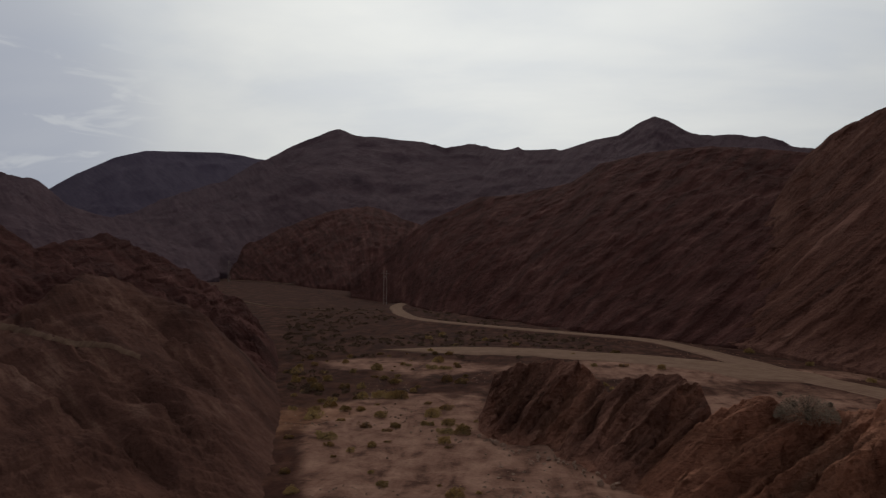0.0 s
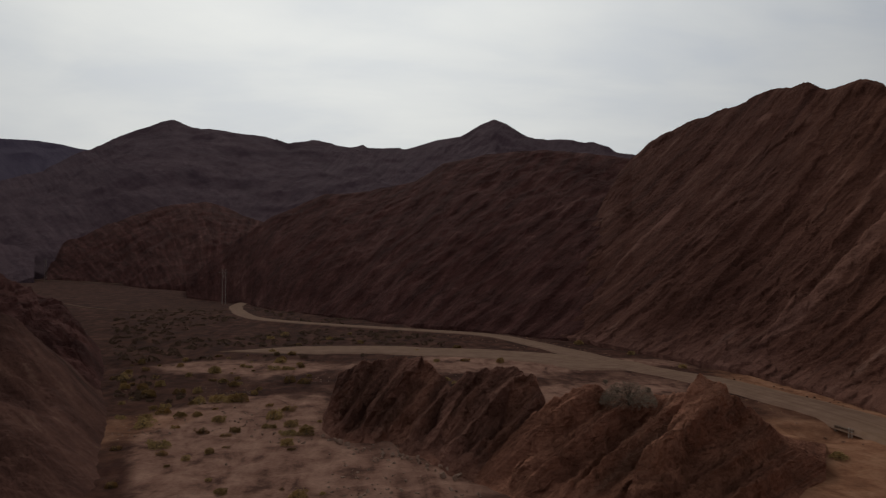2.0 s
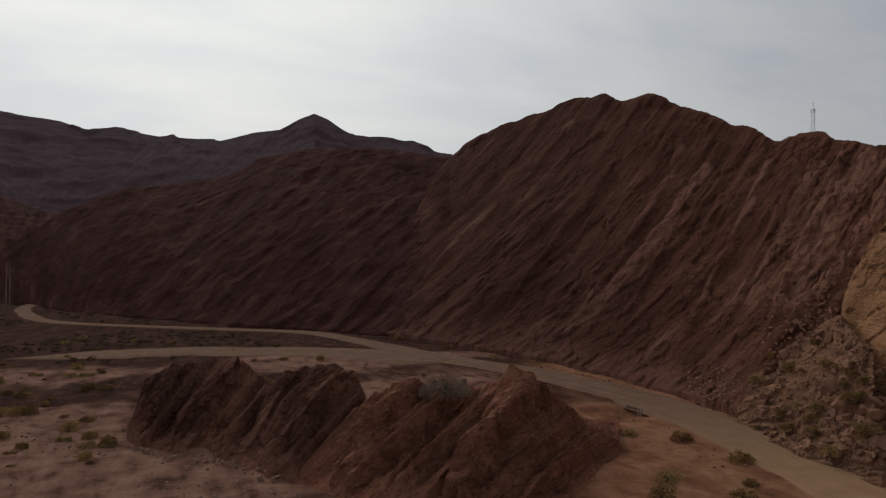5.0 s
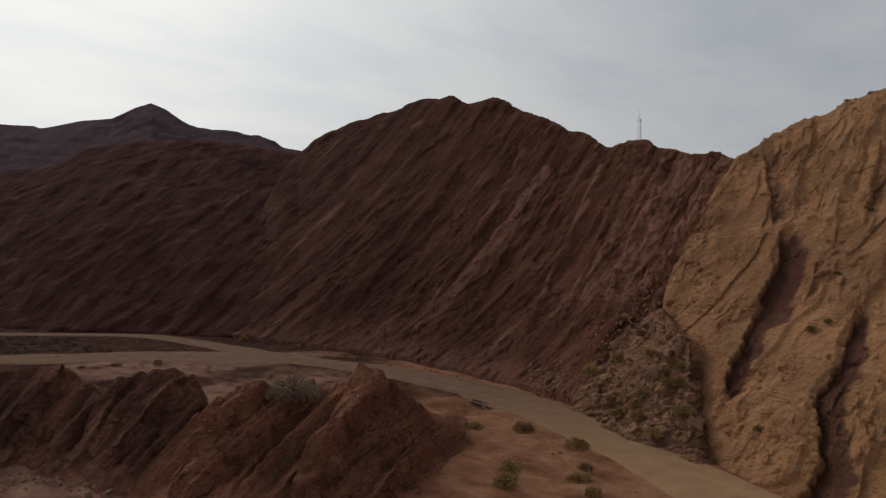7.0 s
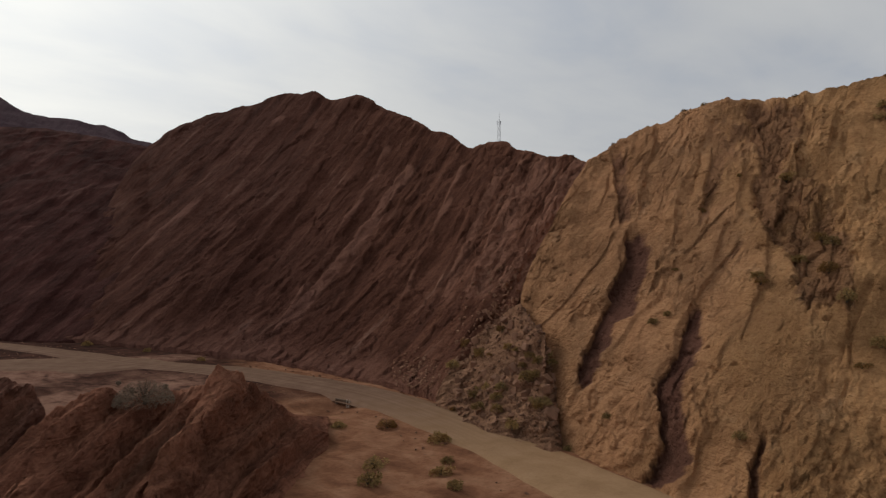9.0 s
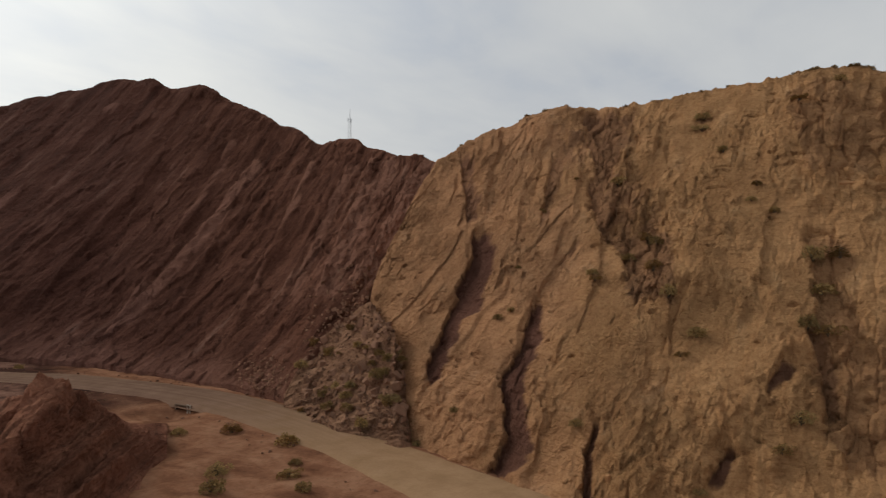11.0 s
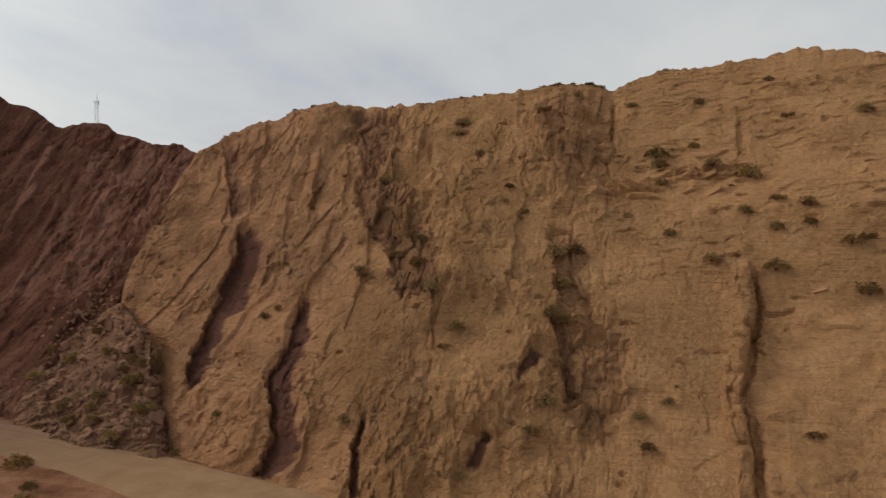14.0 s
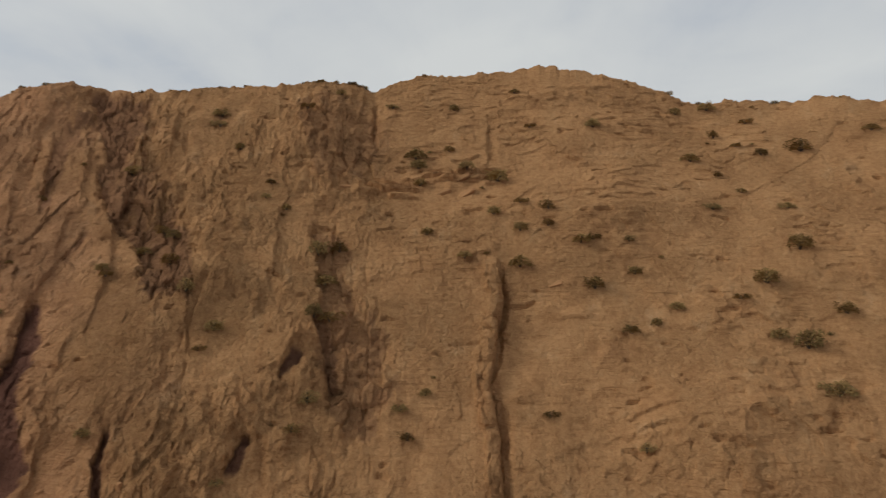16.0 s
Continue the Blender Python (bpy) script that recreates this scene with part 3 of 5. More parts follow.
def glide(points, step=1.5):
    """An even polyline through the points (Catmull-Rom)."""
    p = np.array(points, float)
    p = np.concatenate([2 * p[:1] - p[1:2], p, 2 * p[-1:] - p[-2:-1]])
    out = []
    for k in range(1, len(p) - 2):
        n = max(2, int(np.linalg.norm(p[k + 1] - p[k]) / step))
        t = np.linspace(0, 1, n, endpoint=False)[:, None]
        out.append(0.5 * (2 * p[k] + (p[k + 1] - p[k - 1]) * t + (2 * p[k - 1] - 5 * p[k] + 4 * p[k + 1] - p[k + 2]) * t**2 + (3 * p[k] - p[k - 1] - 3 * p[k + 1] + p[k + 2]) * t**3))
    return np.concatenate(out + [p[-2:-1]])


ROAD_PATH, TRACK_PATH = glide(ROAD_LINE), glide(TRACK_LINE)


def near_path(x, y, path, most=30.0):
    """Distance from places to a polyline, for those within reach of it."""
    far = np.full(x.shape, most)
    px, py = path[:, 0], path[:, 1]
    close = (x > px.min() - most) & (x < px.max() + most) & (y > py.min() - most) & (y < py.max() + most)
    xs, ys = x[close], y[close]
    best = np.full(xs.shape, most)
    for k in range(0, len(path), 2):
        best = np.minimum(best, np.hypot(xs - px[k], ys - py[k]))
    far[close] = best
    return far


def ground_height(x, y):
    x, y = np.asarray(x, float), np.asarray(y, float)
    r = np.hypot(x, y)
    z = 0.35 * (1 - 0.7 * smooth(90, 220, r)) * fractal(x / 14, y / 14, octaves=5, gain=0.5, seed=71) + 0.9 * smooth(60, 400, r) * fractal(x / 60, y / 60, octaves=4, seed=75)
    flat = smooth(2.9, 7.0, near_path(x, y, ROAD_PATH))
    track = smooth(5.5, 11.0, near_path(x, y, TRACK_PATH))
    dip = 1.25 * np.exp(-(((x - 43.8) / 2.8) ** 2 + ((y - 65.0) / 2.4) ** 2)) * smooth(2.7, 3.7, near_path(x, y, ROAD_PATH))
    rills = 0.45 * np.maximum(0, fractal(x / 7, y / 7, octaves=4, gain=0.5, seed=79, ridged=True) - 0.25) * (r < 220)
    return (z - 0.25 - rills) * flat * (0.2 + 0.8 * track) - dip


def make_ground():
    b = np.radians(np.concatenate([np.arange(-24, 62, 0.25), np.arange(62, 336, 2.0)]))
    r = np.concatenate([[0.001, 6, 12, 18, 24, 30], np.geomspace(34, 300, 340), np.geomspace(310, 4400, 40)])
    A, R = np.meshgrid(b, r, indexing="ij")
    x, y = R * np.sin(A), R * np.cos(A)
    x[:, 0], y[:, 0] = x[:, 0] + 2.0, y[:, 0] + 1.3
    z = ground_height(x, y)
    wash = np.exp(-(((x + 10) / 26) ** 2 + ((y - 62) / 30) ** 2)) + 0.8 * np.exp(-(((x - 8) / 60) ** 2 + ((y - 112) / 9) ** 2))
    wash = wash + 1.2 * np.exp(-(((x - 30) / 13) ** 2 + ((y - 78) / 20) ** 2))
    wash = wash * (0.25 + 0.75 * smooth(-19.5, -15.0, np.degrees(np.arctan2(x, y))))
    clay = np.exp(-(((x - 38) / 16) ** 2 + ((y - 48) / 26) ** 2)) + 0.8 * np.exp(-(((x - 56) / 9) ** 2 + ((y - 78) / 28) ** 2))
    clay = clay + 0.5 * np.exp(-(((x + 2) / 24) ** 2 + ((y - 36) / 13) ** 2)) + 0.5 * np.exp(-(((x + 24) / 9) ** 2 + ((y - 74) / 22) ** 2))
    verge = near_path(x, y, ROAD_PATH)
    clay = clay + 0.15 * np.exp(-(((verge - 7) / 4.5) ** 2)) * smooth(160, 130, y) * (x > 0)
    z = z + 0.12 * fractal(x / 2.2, y / 2.2, octaves=3, seed=77) * smooth(3.6, 5, near_path(x, y, ROAD_PATH, 12)) * (R < 200)
    ob = sheet("ground", x, y, z, FLOOR, (x, y), {"wash": wash, "clay": clay}, wrap=True)
    return tagged(ob, "dry desert valley floor of sand, gravel and red soil", "ground", kind="structure")


make_ground()


def ribbon(name, path, width, label, rise=0.06, material=ROAD):
    """A road surface: a low crown with ragged, sloping edges."""
    d = np.gradient(path, axis=0)
    d /= np.linalg.norm(d, axis=1, keepdims=True)
    side = np.stack([d[:, 1], -d[:, 0]], 1)
    run = np.concatenate([[0], np.cumsum(np.linalg.norm(np.diff(path, axis=0), axis=1))])
    across = np.array([-1.15, -1.0, -0.85, -0.55, -0.25, 0, 0.25, 0.55, 0.85, 1.0, 1.15])
    lift = np.array([-0.35, 0.02, 0.10, 0.07, 0.11, 0.12, 0.11, 0.07, 0.10, 0.02, -0.35])
    half = width / 2 * (1 - 0.36 * smooth(85, 170, path[:, 1])) * smooth(-1, 14, run) * smooth(-1, 10, run[-1] - run)
    ragged = 1 + 0.16 * np.abs(across) ** 3 * np.stack([fractal(run / 5, 0 * run + (17 if k < 0 else 3), octaves=5, gain=0.65, seed=81) for k in across], 1)
    x = path[:, :1] + side[:, :1] * across * half[:, None] * ragged
    y = path[:, 1:] + side[:, 1:] * across * half[:, None] * ragged
    z = rise + lift[None] + 0.03 * fractal(x / 2, y / 2, octaves=3, seed=83)
    ob = sheet(name, x, y, z, material, (np.broadcast_to(across * width / 2, x.shape), np.broadcast_to(run[:, None], x.shape)))
    return tagged(ob, label, "road", kind="structure")


ribbon("road", ROAD_PATH, 6.7, "pale graded gravel road winding along the valley floor")
ribbon("track", TRACK_PATH, 13.0, "wide pale dirt track beside the gravel road", 0.02)
ribbon("side_track", glide([(-44, 236), (-50, 230), (-60, 227), (-74, 231), (-92, 246), (-112, 272)]), 2.2, "faint brown wheel track leaving the road", 0.03, TRAIL)
ribbon("far_track", glide([(-290, 600), (-250, 562), (-193, 515), (-131, 437), (-100, 400)], 6), 5.0, "faint pale track across the far valley floor", 0.5, TRAIL)

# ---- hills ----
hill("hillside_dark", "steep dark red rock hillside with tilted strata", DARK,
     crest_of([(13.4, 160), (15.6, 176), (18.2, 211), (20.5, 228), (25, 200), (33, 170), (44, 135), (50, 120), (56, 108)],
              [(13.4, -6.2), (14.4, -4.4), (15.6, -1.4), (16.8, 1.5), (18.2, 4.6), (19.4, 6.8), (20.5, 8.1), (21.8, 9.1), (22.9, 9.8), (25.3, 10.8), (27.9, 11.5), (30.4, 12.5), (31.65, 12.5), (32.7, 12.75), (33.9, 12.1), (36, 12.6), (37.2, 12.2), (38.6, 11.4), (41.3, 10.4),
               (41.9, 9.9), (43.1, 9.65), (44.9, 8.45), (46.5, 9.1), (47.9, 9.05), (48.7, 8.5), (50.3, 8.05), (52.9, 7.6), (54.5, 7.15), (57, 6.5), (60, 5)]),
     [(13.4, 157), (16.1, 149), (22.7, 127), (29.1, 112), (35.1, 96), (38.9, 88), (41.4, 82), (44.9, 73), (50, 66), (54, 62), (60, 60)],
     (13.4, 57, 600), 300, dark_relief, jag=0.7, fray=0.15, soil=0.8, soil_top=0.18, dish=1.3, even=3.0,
     marks=[([(30.0, 10.7), (25.4, 5.8), (20.7, 1.1), (17.4, -2.7)], 0.7, -0.6, 0.72),
            ([(32.7, 8.4), (29.4, 4.2), (24.7, -1.1), (21.5, -5.0)], 0.6, -0.5, 0.35),
            ([(34.8, 9.6), (31.5, 4.8), (27.6, -0.4), (24.6, -4.6)], 0.4, -0.5, 0.25),
            ([(38.3, 8.4), (36.3, 4.6), (33.4, -0.4), (31.0, -4.0), (29.5, -6.4)], 0.6, -0.6, 0.74),
            ([(41.0, 8.6), (38.8, 4.2), (36.6, -0.2), (34.0, -4.8)], 0.4, -0.5, 0.25),
            ([(44.3, 6.9), (42.8, 3.5), (40.8, -1.0), (38.6, -5.6)], 0.55, -0.6, 0.76),
            ([(46.8, 7.6), (45.2, 3.6), (43.4, -0.6), (41.4, -5.0)], 0.45, -0.5, 0.35),
            ([(49.0, 7.2), (47.4, 3.0), (45.6, -1.6), (44.2, -5.6)], 0.6, -0.6, 0.7)],
     cuts=[([(53.2, 7.0), (50.2, 2.0), (47.2, -3.5)], [(54.6, 7.0), (52.0, 2.0), (50.2, -3.5)], -0.3, 0.95, 0.7),
           ([(50.2, 7.5), (47.0, 1.5), (44.4, -4.5)], [(51.6, 7.5), (48.8, 1.5), (46.2, -4.5)], -0.2, 0.75, 0.5),
           ([(47.6, 7.5), (45.2, 2.4), (42.4, -4.5)], [(48.3, 7.5), (46.0, 2.4), (43.2, -4.5)], -0.2, 0.6, 0.3),
           ([(40.0, 7.2), (36.7, 2.4), (32.3, -3.0), (30.2, -6.0)], [(41.0, 7.2), (37.9, 2.4), (33.3, -3.0), (31.2, -6.0)], -0.4, 0.8, 0.25)],
     hollow=[(48, 1, 6.0, 12.0, 0.0, 0.35), (50.8, 1.0, 3.0, 7.0, -0.3, 0.6), (44, -3, 1.0, 5, -0.2, 0.5), (37.5, 1, 0.8, 6, -0.2, 0.5), (27, 3, 1.0, 5, -0.2, 0.45), (33, -4, 0.9, 4, -0.2, 0.4)])
hill("hillside_shoulder", "broad dark brown rocky shoulder above the road", BROWN,
     crest_of([(-14, 345), (-11, 340), (0, 315), (12, 285), (24, 250)],
              [(-14, -1.5), (-10.9, 1.1), (-7.8, 3.3), (-3.7, 5.2), (-0.1, 5.5), (3.4, 6.4), (5.6, 7.8), (8.6, 8.35), (11.5, 8.7), (13.8, 8.8), (17.4, 8.45), (20.3, 8.1), (24, 7.0), (30, 6.0)]),
     [(-14, 330), (-11, 296), (-7.8, 240), (-2.9, 209), (4.8, 172), (16.1, 150), (22.7, 138), (30, 140)],
     (-14, 30, 420), 200, soft_relief(16, 1.25, 32), jag=0.9)
hill("hillside_sand", "ochre sandstone slope with gullies and scattered shrubs", SAND,
     crest_of([(48, 78), (52, 84), (54.5, 93), (60, 92), (70, 84), (80, 80), (99, 84), (110, 84), (124, 88), (150, 110)],
              [(48.9, -7), (49.1, -3.2), (49.25, -2.4), (49.85, -0.97), (51.62, 2.62), (52.96, 5.3), (54.3, 7.3), (55.9, 8.3), (58, 9.6), (60.4, 10.2), (61.8, 10.9), (63.8, 11.55), (66.1, 11.3), (69.2, 11.4), (72.5, 11.8), (75.8, 12.2), (80, 12.7), (82.5, 12.95), (85.4, 12.85),
               (86.5, 12.2), (88, 12.9), (90.2, 13.6), (93.6, 13.8), (97.1, 13.95), (99.5, 14.4), (101.6, 14.05), (105.2, 13.4), (107.4, 12.6), (109.3, 11.9), (111.3, 11.0), (114, 11.1), (116, 10.95), (117.9, 10.7), (120, 11.0), (123.7, 10.3), (135, 10), (150, 7)]),
     [(48.6, 68.5), (50.3, 65), (52.9, 59), (55.3, 55), (60.7, 47.5), (70, 43), (84, 41), (100, 40.5), (125, 44), (150, 62)],
     (48.9, 150, 1180, 48.9, 124.5), 470, sand_relief, jag=0.5, fray=0.15, bulge=0.04, dish=1.05, top=0.97, even=4.0,
     # tones mix dark bare rock with painted shade inside gullies and nicks
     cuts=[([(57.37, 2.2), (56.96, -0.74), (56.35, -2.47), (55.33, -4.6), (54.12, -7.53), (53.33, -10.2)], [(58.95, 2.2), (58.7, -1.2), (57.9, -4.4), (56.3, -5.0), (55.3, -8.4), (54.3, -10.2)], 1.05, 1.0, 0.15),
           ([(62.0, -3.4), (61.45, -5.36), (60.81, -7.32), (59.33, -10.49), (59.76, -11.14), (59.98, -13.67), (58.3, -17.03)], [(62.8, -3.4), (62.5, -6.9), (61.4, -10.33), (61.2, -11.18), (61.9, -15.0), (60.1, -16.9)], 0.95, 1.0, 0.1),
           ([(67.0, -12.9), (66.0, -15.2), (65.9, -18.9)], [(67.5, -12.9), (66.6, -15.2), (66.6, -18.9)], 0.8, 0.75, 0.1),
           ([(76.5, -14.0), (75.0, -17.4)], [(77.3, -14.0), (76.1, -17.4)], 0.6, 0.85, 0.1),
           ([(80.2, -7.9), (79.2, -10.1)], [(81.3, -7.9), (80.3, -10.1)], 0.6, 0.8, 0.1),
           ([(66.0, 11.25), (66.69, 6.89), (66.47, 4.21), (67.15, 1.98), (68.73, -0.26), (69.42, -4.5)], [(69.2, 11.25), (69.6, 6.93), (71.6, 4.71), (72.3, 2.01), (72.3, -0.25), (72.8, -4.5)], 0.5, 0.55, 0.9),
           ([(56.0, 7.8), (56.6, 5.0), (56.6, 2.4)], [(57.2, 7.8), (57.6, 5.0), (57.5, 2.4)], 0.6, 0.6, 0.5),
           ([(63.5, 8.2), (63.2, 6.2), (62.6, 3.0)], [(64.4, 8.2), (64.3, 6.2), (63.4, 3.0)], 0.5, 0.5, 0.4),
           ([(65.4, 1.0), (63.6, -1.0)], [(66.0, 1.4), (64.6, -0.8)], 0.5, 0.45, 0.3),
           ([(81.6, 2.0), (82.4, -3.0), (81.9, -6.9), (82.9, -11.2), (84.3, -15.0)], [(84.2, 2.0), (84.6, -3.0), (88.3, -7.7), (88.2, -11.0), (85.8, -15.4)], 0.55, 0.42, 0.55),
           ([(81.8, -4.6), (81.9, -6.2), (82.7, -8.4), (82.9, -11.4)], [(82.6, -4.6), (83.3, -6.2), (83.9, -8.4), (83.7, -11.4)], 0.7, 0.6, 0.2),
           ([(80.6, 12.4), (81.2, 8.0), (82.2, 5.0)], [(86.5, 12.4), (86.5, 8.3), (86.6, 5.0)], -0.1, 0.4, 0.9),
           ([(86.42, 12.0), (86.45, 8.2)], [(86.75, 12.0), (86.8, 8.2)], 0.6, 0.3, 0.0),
           # the scarp's dark tone paints the shadow beside its ridge
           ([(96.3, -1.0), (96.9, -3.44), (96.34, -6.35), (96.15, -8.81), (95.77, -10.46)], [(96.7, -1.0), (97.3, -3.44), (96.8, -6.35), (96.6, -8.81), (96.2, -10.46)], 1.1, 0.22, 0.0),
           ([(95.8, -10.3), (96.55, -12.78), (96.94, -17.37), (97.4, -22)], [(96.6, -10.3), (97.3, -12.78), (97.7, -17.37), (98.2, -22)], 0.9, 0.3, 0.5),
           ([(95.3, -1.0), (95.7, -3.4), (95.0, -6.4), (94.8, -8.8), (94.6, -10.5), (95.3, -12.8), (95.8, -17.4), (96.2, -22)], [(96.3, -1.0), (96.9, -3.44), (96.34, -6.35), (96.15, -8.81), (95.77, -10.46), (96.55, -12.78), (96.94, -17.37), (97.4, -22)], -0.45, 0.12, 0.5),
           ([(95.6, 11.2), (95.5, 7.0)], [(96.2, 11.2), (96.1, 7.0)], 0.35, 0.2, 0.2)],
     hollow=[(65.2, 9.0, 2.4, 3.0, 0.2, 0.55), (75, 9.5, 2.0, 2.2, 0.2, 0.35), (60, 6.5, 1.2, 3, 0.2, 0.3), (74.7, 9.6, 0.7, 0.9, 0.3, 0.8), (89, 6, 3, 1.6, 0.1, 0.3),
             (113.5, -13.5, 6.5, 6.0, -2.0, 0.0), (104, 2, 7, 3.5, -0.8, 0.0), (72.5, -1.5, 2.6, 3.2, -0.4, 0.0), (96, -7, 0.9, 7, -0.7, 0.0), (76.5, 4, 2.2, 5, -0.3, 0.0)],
     shelves=[(93.0, 6.0, 3.2, 0.9, 0.9, 0.12), (86.5, 5.0, 3.4, 0.9, 0.8, -0.12)])
hill("hillside_spur", "low dark brown spur across the valley", BROWN,
     crest_of([(-24, 760), (-6, 600)], [(-26, -1.6), (-23.5, -1.2), (-22.3, 0.9), (-20.2, 2.1), (-17.6, 3.3), (-15, 4.1), (-12.8, 4.3), (-10.5, 3.55), (-8.7, 2.9), (-6.4, 2.5), (0, 2.0)]),
     [(-26, 660), (-22.7, 620), (-16.7, 440), (-11.3, 370), (0, 330)], (-26, 0, 260), 110, soft_relief(34, 4.0, 42), jag=1.2)
hill("hillside_left", "dark brown eroded hill beside the wash", BROWN,
     crest_of([(-80, 150), (-38, 190), (-32, 200), (-26, 160), (-22.2, 138), (-18, 112), (-14, 104)],
              [(-80, -2), (-60, 1.0), (-45, 2.5), (-38.5, 2.2), (-36.45, 0.75), (-34, 1.2), (-31.84, 1.85), (-29.94, 0.85), (-27.6, -0.4), (-25.2, -1.7), (-22.3, -3.2), (-20.8, -5.4), (-19.6, -7.6), (-18.8, -8.9)]),
     [(-80, 80), (-38, 110), (-30, 100), (-24, 92), (-20, 92), (-18.8, 100)], (-80, -18.8, 300, -39.5, -18.8), 130, spur_relief(7.0, 2.4, 62, 0.6), jag=0.8, dish=1.4)
hill("hillside_near_left", "red-brown ridged slope at the edge of the wash", RED_SLOPE,
     crest_of([(-80, 80), (-38, 105), (-33, 112), (-26, 98), (-21.7, 85), (-19.2, 80)],
              [(-80, -3), (-60, -4), (-45, -6), (-37.7, -3.9), (-35.0, -2.2), (-33.3, -1.1), (-31.4, -1.25), (-29.1, -2.5), (-26.4, -3.4), (-24.2, -5.1), (-22.8, -6.7), (-21.6, -8.3), (-20.5, -9.9), (-19.7, -11.0), (-19.2, -11.6)]),
     [(-80, 36), (-45, 38), (-30, 38), (-22, 39), (-20.5, 41), (-19.2, 43)], (-80, -19.2, 400, -39.5, -19.2), 200, streak_relief, jag=0.5, dish=1.8, soil=0.9, soil_top=0.6,
     marks=[([(-33.5, -2.5), (-29, -6), (-24, -11)], 1.3, 0.9, 0.0), ([(-37, -4), (-31, -9), (-25, -14.5)], 1.5, 1.0, 0.0), ([(-31, -2.8), (-26.5, -6.8), (-22.6, -10.8)], 1.0, 0.8, 0.0),
            ([(-38.5, -7), (-33, -11.5), (-27, -17)], 1.6, 0.9, 0.0), ([(-36, -2.8), (-37.5, -4.5), (-38.6, -6)], 0.8, 0.7, 0.0)])
FAR_CREST = [(-31.5, 2.7), (-27.6, 4.6), (-23.6, 6.0), (-20.7, 7.7), (-17.7, 9.3), (-15.9, 9.95), (-15, 10.2), (-13.7, 9.8), (-12.4, 9.9), (-11, 9.7), (-8.3, 9.5), (-6.5, 9.0), (-4.7, 9.3), (-1.5, 8.9), (2.5, 8.8), (5.1, 9.6), (7.1, 9.9), (8.6, 10.7),
             (9.7, 11.2), (10.8, 10.8), (11.9, 10.1), (13.1, 9.55), (15.1, 9.6), (17.4, 9.2), (20.1, 8.2), (22.3, 7.2), (30, 5), (40, 4)]
hill("mountain_middle", "dark brown mountain ridge beyond the valley, tinted purple for haze", FAR, crest_of([(-32, 1500), (0, 1300), (40, 1200)], FAR_CREST),
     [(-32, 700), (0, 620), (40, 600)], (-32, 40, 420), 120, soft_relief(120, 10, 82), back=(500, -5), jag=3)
hill("mountain_far_mesa", "distant flat-topped mountain, tinted violet for haze", FARTHEST,
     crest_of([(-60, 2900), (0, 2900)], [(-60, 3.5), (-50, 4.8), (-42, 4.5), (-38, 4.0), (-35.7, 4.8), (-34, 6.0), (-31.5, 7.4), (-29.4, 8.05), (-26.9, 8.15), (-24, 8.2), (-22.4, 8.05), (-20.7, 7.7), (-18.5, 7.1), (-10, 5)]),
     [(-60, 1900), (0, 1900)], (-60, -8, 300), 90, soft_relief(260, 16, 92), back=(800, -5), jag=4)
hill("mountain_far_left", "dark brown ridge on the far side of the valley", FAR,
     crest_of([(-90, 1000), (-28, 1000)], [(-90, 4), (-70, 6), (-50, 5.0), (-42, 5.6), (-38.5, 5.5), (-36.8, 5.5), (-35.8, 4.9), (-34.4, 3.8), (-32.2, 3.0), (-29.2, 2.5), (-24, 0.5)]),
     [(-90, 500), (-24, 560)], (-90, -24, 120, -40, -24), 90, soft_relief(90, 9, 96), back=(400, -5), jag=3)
hill("hill_behind", "low brown ridge behind the hillside", FAR, [(40, 600, 60), (44, 600, 86), (47.4, 600, 93), (50, 600, 88), (56, 600, 60)],
     [(40, 380), (56, 380)], (40, 56, 60), 40, soft_relief(60, 6, 97), back=(200, -5), jag=2)
hill("mountain_ring", "brown desert mountains closing the valley", FAR, [(120, 900, 60), (150, 1000, 120), (180, 1100, 90), (210, 1000, 140), (240, 1100, 110), (270, 900, 130), (290, 900, 90)],
     [(120, 500), (290, 500)], (120, 290, 200), 50, soft_relief(110, 18, 99), back=(400, -5), jag=8)

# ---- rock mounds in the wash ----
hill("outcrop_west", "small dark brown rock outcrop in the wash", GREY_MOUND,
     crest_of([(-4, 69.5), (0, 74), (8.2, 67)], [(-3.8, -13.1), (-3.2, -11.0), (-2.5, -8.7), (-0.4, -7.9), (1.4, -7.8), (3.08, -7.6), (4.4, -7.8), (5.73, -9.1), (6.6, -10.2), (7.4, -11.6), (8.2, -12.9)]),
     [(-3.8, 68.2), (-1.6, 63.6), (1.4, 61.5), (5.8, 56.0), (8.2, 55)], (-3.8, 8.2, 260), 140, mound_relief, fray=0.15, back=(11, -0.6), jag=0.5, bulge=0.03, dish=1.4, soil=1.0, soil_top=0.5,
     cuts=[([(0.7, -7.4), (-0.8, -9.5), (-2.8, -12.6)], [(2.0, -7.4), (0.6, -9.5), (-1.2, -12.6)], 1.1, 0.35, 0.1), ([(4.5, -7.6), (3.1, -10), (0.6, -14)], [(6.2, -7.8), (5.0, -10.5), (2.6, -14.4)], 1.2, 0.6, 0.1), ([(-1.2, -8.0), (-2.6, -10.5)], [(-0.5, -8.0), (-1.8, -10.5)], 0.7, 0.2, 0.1)])
